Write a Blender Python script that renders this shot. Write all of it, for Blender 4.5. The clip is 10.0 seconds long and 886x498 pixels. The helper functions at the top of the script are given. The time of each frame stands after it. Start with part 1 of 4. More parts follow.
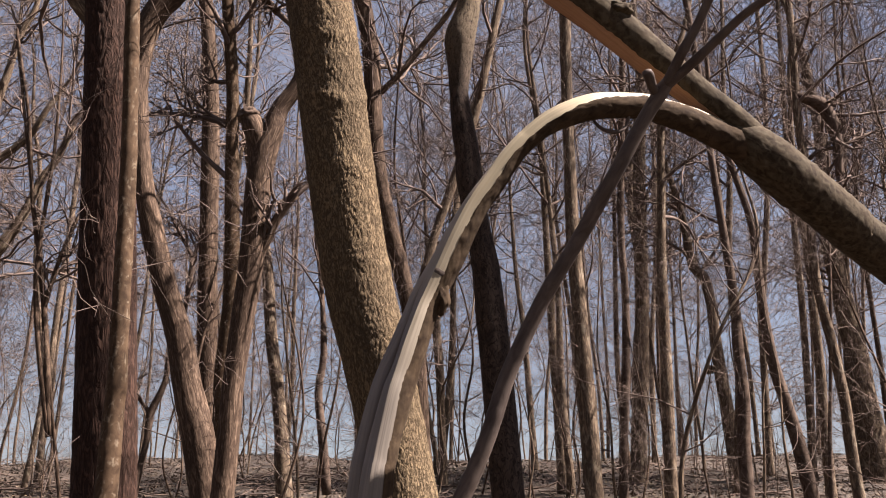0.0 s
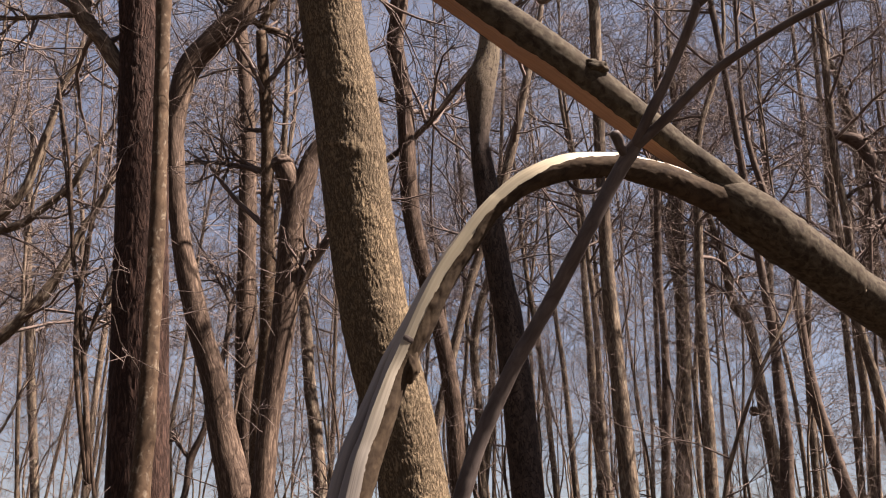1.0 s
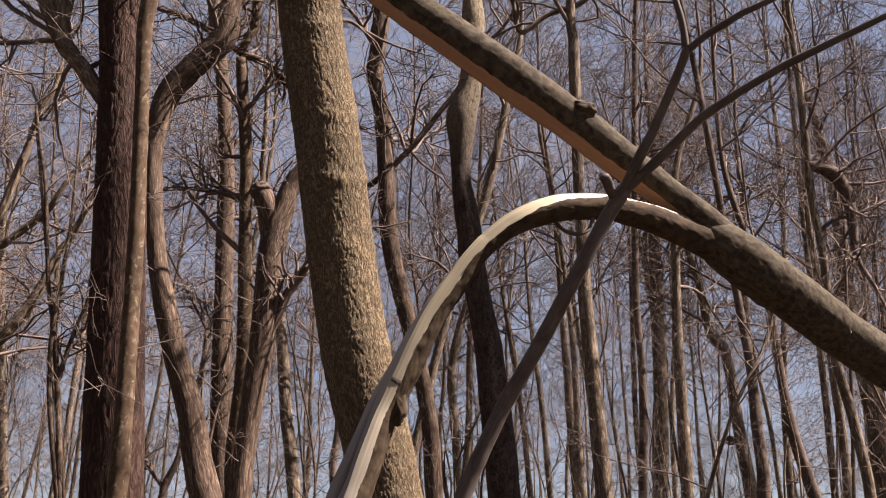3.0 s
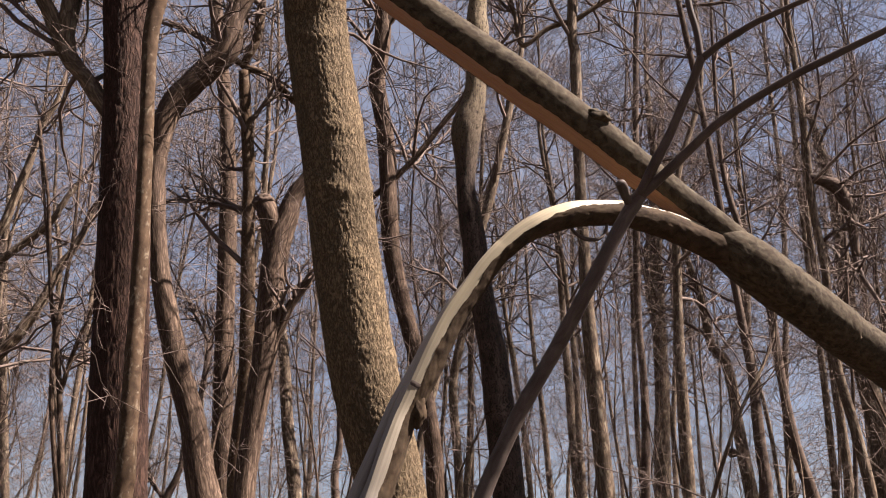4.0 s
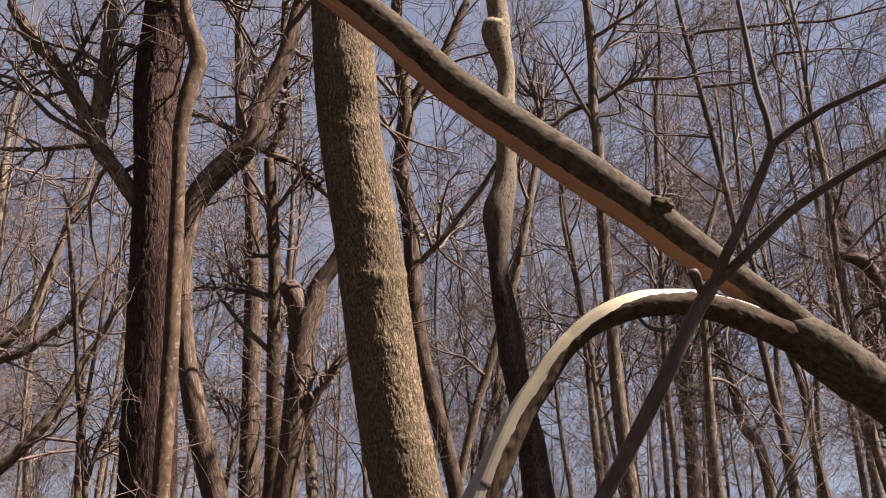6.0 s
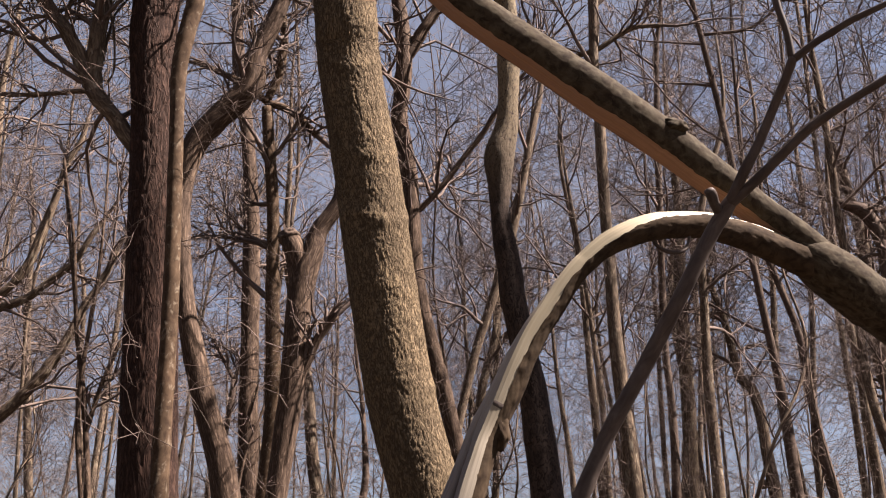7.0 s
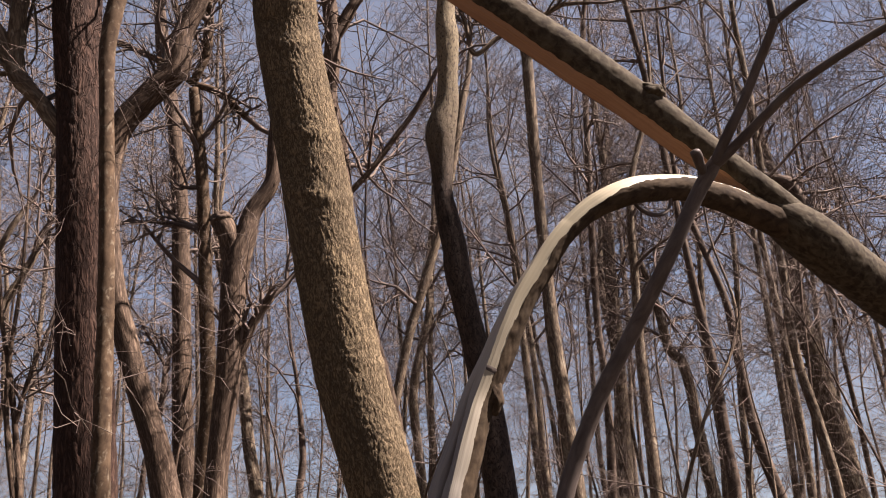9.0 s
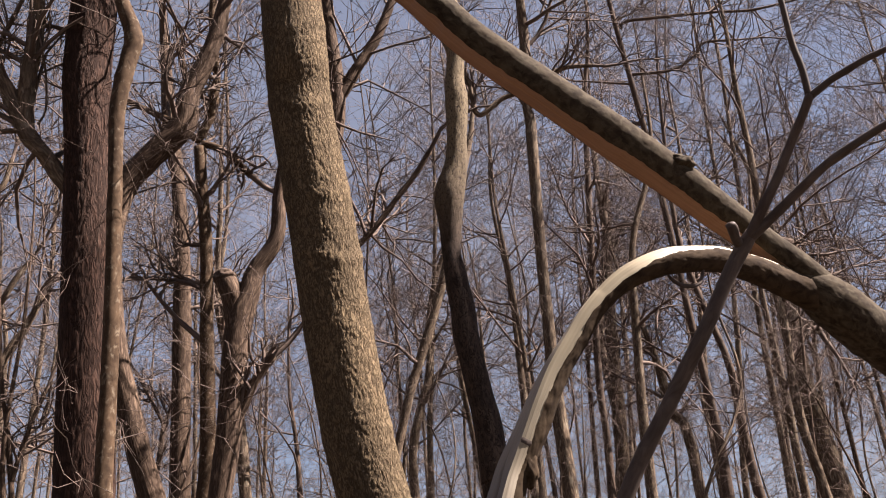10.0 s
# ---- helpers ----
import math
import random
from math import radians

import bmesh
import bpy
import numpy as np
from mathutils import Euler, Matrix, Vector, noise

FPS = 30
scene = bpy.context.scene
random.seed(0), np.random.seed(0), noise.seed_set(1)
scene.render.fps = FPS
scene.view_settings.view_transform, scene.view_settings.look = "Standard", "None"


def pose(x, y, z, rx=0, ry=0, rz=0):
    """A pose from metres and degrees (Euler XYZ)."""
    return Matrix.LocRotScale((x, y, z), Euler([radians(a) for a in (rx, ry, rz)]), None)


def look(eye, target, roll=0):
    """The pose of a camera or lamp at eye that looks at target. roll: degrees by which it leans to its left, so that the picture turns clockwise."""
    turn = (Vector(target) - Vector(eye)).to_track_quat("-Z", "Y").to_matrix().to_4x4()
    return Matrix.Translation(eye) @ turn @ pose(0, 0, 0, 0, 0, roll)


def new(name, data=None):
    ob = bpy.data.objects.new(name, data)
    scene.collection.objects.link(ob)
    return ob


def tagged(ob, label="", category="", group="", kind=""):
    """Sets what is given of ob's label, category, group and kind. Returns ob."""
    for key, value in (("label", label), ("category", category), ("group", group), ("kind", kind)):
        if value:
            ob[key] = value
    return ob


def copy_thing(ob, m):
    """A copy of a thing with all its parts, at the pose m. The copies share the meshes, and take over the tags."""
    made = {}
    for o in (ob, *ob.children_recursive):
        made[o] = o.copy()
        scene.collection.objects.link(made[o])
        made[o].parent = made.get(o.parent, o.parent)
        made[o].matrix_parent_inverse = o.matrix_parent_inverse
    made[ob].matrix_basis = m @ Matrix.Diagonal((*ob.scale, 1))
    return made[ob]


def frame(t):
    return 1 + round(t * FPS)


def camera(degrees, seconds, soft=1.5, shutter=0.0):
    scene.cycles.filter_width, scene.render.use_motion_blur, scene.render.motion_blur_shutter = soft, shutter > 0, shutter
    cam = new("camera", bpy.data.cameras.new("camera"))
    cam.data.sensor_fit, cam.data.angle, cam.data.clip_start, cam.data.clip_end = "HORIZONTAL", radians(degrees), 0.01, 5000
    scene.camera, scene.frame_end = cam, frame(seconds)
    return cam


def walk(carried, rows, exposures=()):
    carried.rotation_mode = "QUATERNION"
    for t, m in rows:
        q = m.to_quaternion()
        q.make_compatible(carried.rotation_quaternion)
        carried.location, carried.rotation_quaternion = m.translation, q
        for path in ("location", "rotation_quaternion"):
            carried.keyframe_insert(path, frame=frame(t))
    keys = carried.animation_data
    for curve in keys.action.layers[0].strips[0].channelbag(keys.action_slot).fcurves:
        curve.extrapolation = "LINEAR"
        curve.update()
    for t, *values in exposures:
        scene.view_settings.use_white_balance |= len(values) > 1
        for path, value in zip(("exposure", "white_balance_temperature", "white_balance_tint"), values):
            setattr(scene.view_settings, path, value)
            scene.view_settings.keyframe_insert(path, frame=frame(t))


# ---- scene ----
cam = camera(46, 10.0, soft=1.1)
LOOK = (2.72, 6740, 20.5)     # stops, kelvin, tint
walk(cam, [
    (0, look((0.0056, 0.0068, 1.6054), (0.0019, 1.9281, 2.1611), -0.12)),
    (0.5, look((0.0833, -0.0011, 1.6446), (0.0267, 1.8941, 2.2810), -0.07)),
    (1, look((0.1205, 0.0220, 1.6489), (0.0364, 1.9179, 2.2803), -0.18)),
    (1.5, look((0.1345, 0.0302, 1.6427), (0.0401, 1.9093, 2.3211), -0.60)),
    (2, look((0.1101, 0.0299, 1.6437), (0.0487, 1.9165, 2.3046), -0.77)),
    (2.5, look((0.1078, 0.0280, 1.6407), (0.0556, 1.9164, 2.2974), -0.41)),
    (3, look((0.1027, 0.0198, 1.6727), (0.0627, 1.9004, 2.3520), -0.21)),
    (3.2, look((0.1182, 0.0005, 1.6458), (0.0667, 1.8693, 2.3562), -0.47)),
    (4.3, look((0.0652, -0.0010, 1.6644), (0.0434, 1.8722, 2.3648), 0.12)),
    (4.5, look((0.0664, 0.0120, 1.6757), (0.0874, 1.8826, 2.3830), -0.15)),
    (5, look((0.0381, -0.0031, 1.6778), (0.0640, 1.8483, 2.4339), -0.72)),
    (5.5, look((0.0097, -0.0002, 1.6780), (-0.0263, 1.8251, 2.4947), -0.60)),
    (5.7, look((0.0100, 0.0069, 1.6888), (-0.0453, 1.8169, 2.5377), -0.72)),
    (6.8, look((-0.0216, 0.0645, 1.6506), (-0.1262, 1.8942, 2.4516), -0.39)),
    (7, look((-0.0208, 0.0646, 1.6479), (-0.0951, 1.9116, 2.4115), -0.70)),
    (7.5, look((-0.0368, 0.0543, 1.6483), (-0.0917, 1.8931, 2.4329), -1.28)),
    (8, look((-0.0572, 0.0717, 1.6344), (-0.0598, 1.9346, 2.3623), -2.01)),
    (8.5, look((-0.0828, 0.0725, 1.6381), (-0.0383, 1.9318, 2.3736), -2.52)),
    (9, look((-0.1146, 0.0748, 1.6323), (-0.0523, 1.9378, 2.3572), -3.54)),
    (9.5, look((-0.1711, 0.0606, 1.6510), (-0.1091, 1.8922, 2.4519), -2.90)),
    (10, look((-0.1682, 0.0706, 1.6529), (-0.0989, 1.8902, 2.4800), -3.15)),
], exposures=[(0.0, *LOOK), (10.0, *LOOK)])

# ---- world and sun ----
SUN_AZ, SUN_EL = radians(96), radians(53)   # azimuth clockwise from +y
world = bpy.data.worlds.new("world")
scene.world = world
world.use_nodes = True
wn = world.node_tree.nodes
sky = wn.new("ShaderNodeTexSky")
sky.sky_type = "NISHITA"
sky.sun_disc = False
sky.sun_elevation, sky.sun_rotation = SUN_EL, SUN_AZ
sky.air_density, sky.dust_density, sky.ozone_density = 1.0, 1.0, 1.0
# thin high cloud, even over the whole sky
co = wn.new("ShaderNodeTexCoord")
veil = wn.new("ShaderNodeTexNoise")
veil.inputs["Scale"].default_value, veil.inputs["Detail"].default_value, veil.inputs["Roughness"].default_value = 3.2, 7.0, 0.6
thick = wn.new("ShaderNodeMapRange")
thick.inputs["From Min"].default_value, thick.inputs["From Max"].default_value = 0.32, 0.75
thick.inputs["To Min"].default_value, thick.inputs["To Max"].default_value = 0.22, 0.70
blend = wn.new("ShaderNodeMix")
blend.data_type = "RGBA"
blend.inputs[7].default_value = (3.28, 3.42, 3.84, 1)
wl = world.node_tree.links
wl.new(co.outputs["Generated"], veil.inputs["Vector"])
wl.new(veil.outputs[0], thick.inputs["Value"])
wl.new(thick.outputs[0], blend.inputs[0])
wl.new(sky.outputs[0], blend.inputs[6])
wl.new(blend.outputs[2], wn["Background"].inputs[0])
wn["Background"].inputs[1].default_value = 0.0203
sun_data = bpy.data.lights.new("sun", "SUN")
sun_data.energy, sun_data.angle, sun_data.color = 5.0, radians(0.55), (1.0, 0.94, 0.86)
to_sun = Vector((math.sin(SUN_AZ) * math.cos(SUN_EL), math.cos(SUN_AZ) * math.cos(SUN_EL), math.sin(SUN_EL)))
sun = new("sun", sun_data)
sun.matrix_world = look(to_sun * 60, (0, 0, 0))


# ---- materials ----
def material(name):
    m = bpy.data.materials.new(name)
    m.use_nodes = True
    nt = m.node_tree
    return m, nt, nt.nodes["Principled BSDF"]


def add(nt, kind, **values):
    n = nt.nodes.new(kind)
    for key, v in values.items():
        n.inputs[key.replace("_", " ")].default_value = v
    return n


def ramp(nt, source, stops):
    r = nt.nodes.new("ShaderNodeValToRGB")
    e = r.color_ramp.elements
    while len(e) < len(stops):
        e.new(0.5)
    for el, (p, c) in zip(e, stops):
        el.position, el.color = p, (*c, 1)
    nt.links.new(source, r.inputs[0])
    return r.outputs[0]


def mix(nt, kind, fac, a, b):
    n = nt.nodes.new("ShaderNodeMix")
    n.data_type, n.blend_type = "RGBA", kind
    for k, v in ((0, fac), (6, a), (7, b)):
        if isinstance(v, (int, float)):
            n.inputs[k].default_value = v
        elif isinstance(v, tuple):
            n.inputs[k].default_value = (*v, 1)
        else:
            nt.links.new(v, n.inputs[k])
    return n.outputs[2]


def bark(name, low, high, grain=(60, 9), patch=(6, 1.5), stain=None, bump=0.5, depth=0.006, rough=0.9, stain_at=(0.55, 0.68), crack=None, above=None, groove=0.4):
    """Bark on the tubes' own coordinates: metres round and along. low, high: colours of furrow and ridge."""
    m, nt, b = material(name)
    uv = nt.nodes.new("ShaderNodeUVMap")
    uv.uv_map = "skin"
    def noisy(scale, detail, dist=0.0):
        mp = add(nt, "ShaderNodeMapping", Scale=(scale[0], scale[1], 1))
        nt.links.new(uv.outputs[0], mp.inputs[0])
        n = add(nt, "ShaderNodeTexNoise", Scale=1.0, Detail=detail, Roughness=0.6, Distortion=dist)
        nt.links.new(mp.outputs[0], n.inputs[0])
        return n.outputs[0]
    fine, broad = noisy(grain, 6, 0.6), noisy(patch, 3, 0.3)
    c = ramp(nt, fine, [(0.3, low), (0.68, high)])
    tone = ramp(nt, broad, [(0.25, (0.62, 0.62, 0.62)), (0.75, (1.2, 1.17, 1.12))])
    c = mix(nt, "MULTIPLY", 1.0, c, tone)
    height = fine
    if crack:       # thin dark furrows between the plates: how many round and along a metre, and their width
        n = noisy(crack[:2], 3, 0.8)
        line = nt.nodes.new("ShaderNodeMath")
        line.operation = "SUBTRACT"
        line.inputs[1].default_value = 0.5
        nt.links.new(n, line.inputs[0])
        size = nt.nodes.new("ShaderNodeMath")
        size.operation = "ABSOLUTE"
        nt.links.new(line.outputs[0], size.inputs[0])
        plate = ramp(nt, size.outputs[0], [(0.0, (0.0, 0.0, 0.0)), (crack[2], (1, 1, 1))])
        c = mix(nt, "MIX", plate, tuple(v * groove for v in low), c)
        height = mix(nt, "MULTIPLY", 0.75, plate, fine)
    if stain:
        spots = ramp(nt, noisy((patch[0] * 3.1, patch[1] * 4.3), 5, 0.5), [(stain_at[0], (0, 0, 0)), (stain_at[1], (1, 1, 1))])
        if above:   # only higher up the trunk than this many metres
            cut = nt.nodes.new("ShaderNodeSeparateXYZ")
            nt.links.new(uv.outputs[0], cut.inputs[0])
            rise = nt.nodes.new("ShaderNodeMapRange")
            rise.inputs["From Min"].default_value, rise.inputs["From Max"].default_value = above
            nt.links.new(cut.outputs[1], rise.inputs["Value"])
            spots = mix(nt, "MULTIPLY", 1.0, rise.outputs[0], spots)
        c = mix(nt, "MIX", spots, c, stain)
    nt.links.new(c, b.inputs["Base Color"])
    b.inputs["Roughness"].default_value = rough
    b.inputs["Specular IOR Level"].default_value = 0.06
    bp = add(nt, "ShaderNodeBump", Strength=bump, Distance=depth)
    nt.links.new(height, bp.inputs["Height"])
    nt.links.new(bp.outputs[0], b.inputs["Normal"])
    return m


OAK = bark("oak_bark", (0.060, 0.043, 0.0265), (0.162, 0.121, 0.0755), (110, 45), (5, 1.6), None, 0.9, 0.009, crack=(70, 22, 0.085), groove=0.66)
FURROWED = bark("furrowed_bark", (0.02915, 0.01673, 0.01264), (0.06877, 0.04004, 0.03019), (40, 9), (5, 1.2), None, 0.9, 0.012, crack=(22, 5, 0.16), groove=0.5)
SMOOTH = bark("smooth_young_bark", (0.02754, 0.01714, 0.01116), (0.07073, 0.04686, 0.02992), (26, 14), (9, 3), (0.1163, 0.09116, 0.06528), 0.3, 0.003)
DARKBARK = bark("dark_bark", (0.03054, 0.02037, 0.01599), (0.09459, 0.06938, 0.05489), (34, 12), (6, 1.5), None, 0.5, 0.005)
# Tan lichen, held to the upper trunk; its colour also carries sunlight there.
LICHEN = bark("lichen_bark", (0.024, 0.0172, 0.0144), (0.054, 0.040, 0.0325), (34, 14), (30, 9.0), (0.125, 0.098, 0.064), 0.8, 0.005, stain_at=(0.36, 0.50), crack=(45, 20, 0.05), above=(3.6, 4.5))
GREYBARK = bark("grey_bark", (0.06348, 0.04554, 0.03252), (0.1712, 0.1285, 0.09246), (40, 10), (6, 1.2), (0.1712, 0.1431, 0.1058), 0.6, 0.006, crack=(24, 3.6, 0.12), groove=0.7)
REDBARK = bark("reddish_bark", (0.04228, 0.02764, 0.01992), (0.1301, 0.0927, 0.06749), (40, 10), (6, 1.0), None, 0.6, 0.006, crack=(24, 3.2, 0.14), groove=0.7)
LIMBBARK = bark("limb_bark", (0.0155, 0.0103, 0.007), (0.043, 0.033, 0.022), (70, 50), (26, 15), (0.068, 0.057, 0.039), 0.4, 0.0015, stain_at=(0.44, 0.80))
ARCHBARK = bark("bent_limb_bark", (0.0174, 0.01104, 0.00715), (0.048, 0.03392, 0.02145), (70, 50), (26, 15), None, 0.4, 0.0015)
TWIGBARK = bark("twig_bark", (0.0484, 0.03604, 0.03111), (0.132, 0.1007, 0.08568), (20, 6), (8, 0.7), None, 0.0, 0.001)
NEARTWIG = bark("brown_shoot_bark", (0.04364, 0.03334, 0.02909), (0.09094, 0.07273, 0.06426), (60, 25), (22, 6), None, 0.3, 0.001, 0.6)


def split_wood(name, low, high, streak, fade=None):
    m, nt, b = material(name)
    uv = nt.nodes.new("ShaderNodeUVMap")
    uv.uv_map = "skin"
    mp = add(nt, "ShaderNodeMapping", Scale=(260, 5, 1))
    nt.links.new(uv.outputs[0], mp.inputs[0])
    n = add(nt, "ShaderNodeTexNoise", Scale=1.0, Detail=5, Roughness=0.65, Distortion=0.2)
    nt.links.new(mp.outputs[0], n.inputs[0])
    mp2 = add(nt, "ShaderNodeMapping", Scale=(40, 3, 1))
    nt.links.new(uv.outputs[0], mp2.inputs[0])
    n2 = add(nt, "ShaderNodeTexNoise", Scale=1.0, Detail=3)
    nt.links.new(mp2.outputs[0], n2.inputs[0])
    c = mix(nt, "MIX", ramp(nt, n2.outputs[0], [(0.5, (0, 0, 0)), (0.72, (0.7, 0.7, 0.7))]), ramp(nt, n.outputs[0], [(0.3, low), (0.6, high)]), streak)
    if fade:        # greyer, darker tone farther down: from and to how many metres along, and its colour
        cut = nt.nodes.new("ShaderNodeSeparateXYZ")
        nt.links.new(uv.outputs[0], cut.inputs[0])
        reach = nt.nodes.new("ShaderNodeMapRange")
        reach.inputs["From Min"].default_value, reach.inputs["From Max"].default_value = fade[:2]
        nt.links.new(cut.outputs[1], reach.inputs["Value"])
        c = mix(nt, "MIX", reach.outputs[0], c, mix(nt, "MULTIPLY", 1.0, ramp(nt, n.outputs[0], [(0.3, (0.7, 0.7, 0.7)), (0.6, (1.1, 1.1, 1.1))]), fade[2]))
    nt.links.new(c, b.inputs["Base Color"])
    b.inputs["Roughness"].default_value = 0.55
    bp = add(nt, "ShaderNodeBump", Strength=0.2, Distance=0.001)
    nt.links.new(n.outputs[0], bp.inputs["Height"])
    nt.links.new(bp.outputs[0], b.inputs["Normal"])
    return m


PALEWOOD = split_wood("fresh_split_wood", (0.223, 0.1823, 0.1116), (0.2502, 0.2095, 0.136), (0.2013, 0.1604, 0.09798), (0.72, 1.12, (0.08436, 0.06963, 0.05441)))
# Same torn wood on its shaded side: the shade is put into a greyer tone.
SHADEWOOD = split_wood("shade_toned_split_wood", (0.2355, 0.1914, 0.1288), (0.2944, 0.2429, 0.173), (0.1914, 0.1509, 0.1067), (0.66, 1.0, (0.1104, 0.09128, 0.07802)))
ORANGEWOOD = split_wood("orange_split_wood", (0.156, 0.07176, 0.03245), (0.2122, 0.1092, 0.05366), (0.1248, 0.05491, 0.02621))


def litter(name):
    m, nt, b = material(name)
    co = nt.nodes.new("ShaderNodeTexCoord")
    a = add(nt, "ShaderNodeTexVoronoi", Scale=9.0)
    n = add(nt, "ShaderNodeTexNoise", Scale=0.6, Detail=8, Roughness=0.7)
    n2 = add(nt, "ShaderNodeTexNoise", Scale=30.0, Detail=4)
    for k in (a, n, n2):
        nt.links.new(co.outputs["Object"], k.inputs["Vector"])
    c = ramp(nt, n.outputs[0], [(0.3, (0.0145, 0.0085, 0.0048)), (0.5, (0.027, 0.0165, 0.009)), (0.7, (0.047, 0.030, 0.0165))])
    c = mix(nt, "MULTIPLY", 0.8, c, ramp(nt, a.outputs["Color"], [(0.2, (0.5, 0.48, 0.45)), (0.8, (1.25, 1.2, 1.1))]))
    nt.links.new(c, b.inputs["Base Color"])
    b.inputs["Roughness"].default_value = 0.95
    bp = add(nt, "ShaderNodeBump", Strength=1.0, Distance=0.05)
    nt.links.new(n2.outputs[0], bp.inputs["Height"])
    nt.links.new(bp.outputs[0], b.inputs["Normal"])
    return m


LITTER = litter("leaf_litter")
LEAF, nt_leaf, b_leaf = material("dead_leaf")
g_leaf = nt_leaf.nodes.new("ShaderNodeNewGeometry")
nt_leaf.links.new(ramp(nt_leaf, g_leaf.outputs["Random Per Island"], [(0.0, (0.020, 0.012, 0.0062)), (0.5, (0.049, 0.029, 0.0155)), (1.0, (0.088, 0.058, 0.033))]), b_leaf.inputs["Base Color"])
b_leaf.inputs["Roughness"].default_value = 0.8


# ---- geometry tools ----
def hashed(i, j, seed):
    h = (i.astype(np.int64) * 374761393 + j.astype(np.int64) * 668265263 + seed * 974711) & 0xFFFFFFFF
    h = ((h ^ (h >> 13)) * 1274126177) & 0xFFFFFFFF
    return ((h ^ (h >> 16)) & 0xFFFF) / 65535.0


def value_noise(u, v, seed, period=0):
    i, j = np.floor(u).astype(int), np.floor(v).astype(int)
    a, b = u - i, v - j
    a, b = a * a * (3 - 2 * a), b * b * (3 - 2 * b)
    w = (lambda k: np.mod(k, period)) if period else (lambda k: k)
    return (hashed(w(i), j, seed) * (1 - a) + hashed(w(i + 1), j, seed) * a) * (1 - b) + (hashed(w(i), j + 1, seed) * (1 - a) + hashed(w(i + 1), j + 1, seed) * a) * b


def ground_height(x, y):
    """A hillside that climbs away from the eye to a crest at 42 m and falls beyond it."""
    x, y = np.asarray(x, float), np.asarray(y, float)
    up = 0.125 * y
    crest = 5.25 - 0.05 * (y - 42.0)
    k = 0.35
    z = -k * np.log(np.exp(-np.clip(up, -30, 60) / k) + np.exp(-np.clip(crest, -30, 60) / k))
    z = np.maximum(z, -6.0)
    bumps = 0.16 * np.sin(x * 0.31 + 1.0) * np.sin(y * 0.27) + 0.07 * np.sin(x * 0.9 + y * 0.5)
    return z + bumps * np.clip((y - 8) / 8, 0, 1)


def mesh_of(name, verts, faces, mats, uvs=None, smooth=True, mat_index=None):
    """verts (n,3), faces: (m,4) or (m,3) array; uvs one per face corner."""
    me = bpy.data.meshes.new(name)
    verts, faces = np.asarray(verts, np.float32), np.asarray(faces, np.int32)
    n, k = faces.shape
    me.vertices.add(len(verts))
    me.vertices.foreach_set("co", verts.ravel())
    me.loops.add(n * k)
    me.loops.foreach_set("vertex_index", faces.ravel())
    me.polygons.add(n)
    me.polygons.foreach_set("loop_start", np.arange(0, n * k, k, dtype=np.int32))
    me.polygons.foreach_set("loop_total", np.full(n, k, np.int32))
    me.polygons.foreach_set("use_smooth", np.full(n, smooth, bool))
    if mat_index is not None:
        me.polygons.foreach_set("material_index", np.asarray(mat_index, np.int32))
    if uvs is not None:
        layer = me.uv_layers.new(name="skin")
        layer.data.foreach_set("uv", np.asarray(uvs, np.float32).ravel())
    for m in mats:
        me.materials.append(m)
    me.update()
    me.validate()
    return me


def part(name, me, parent, label=""):
    ob = new(name, me)
    ob.parent = parent
    if label:
        ob["label"] = label
    return ob


def smooth_path(points, step):
    """Catmull-Rom through control points (x, y, z, r), at about even steps."""
    p = np.array(points, float)
    p = np.vstack([2 * p[0] - p[1], p, 2 * p[-1] - p[-2]])
    out = []
    for a, b, c, d in zip(p[:-3], p[1:-2], p[2:-1], p[3:]):
        n = max(1, int(np.linalg.norm((c - b)[:3]) / step + 0.5))
        t = (np.arange(n) / n)[:, None]
        out.append(0.5 * (2 * b + (c - a) * t + (2 * a - 5 * b + 4 * c - d) * t ** 2 + (3 * b - a - 3 * c + d) * t ** 3))
    out.append(p[-2][None])
    out = np.vstack(out)
    out[:, 3] = np.maximum(out[:, 3], 0.002)
    return out


def frames_along(c):
    t = np.gradient(c, axis=0)
    t /= np.linalg.norm(t, axis=1)[:, None] + 1e-12
    ref = np.array([0.0, 1.0, 0.0])          # the seam lies on the side away from the eye
    if abs(t[:, 1]).max() > 0.93:
        ref = np.array([0.3, 0.2, 1.0])
    a = ref - t * (t @ ref)[:, None]
    a /= np.linalg.norm(a, axis=1)[:, None]
    return t, a, np.cross(t, a)


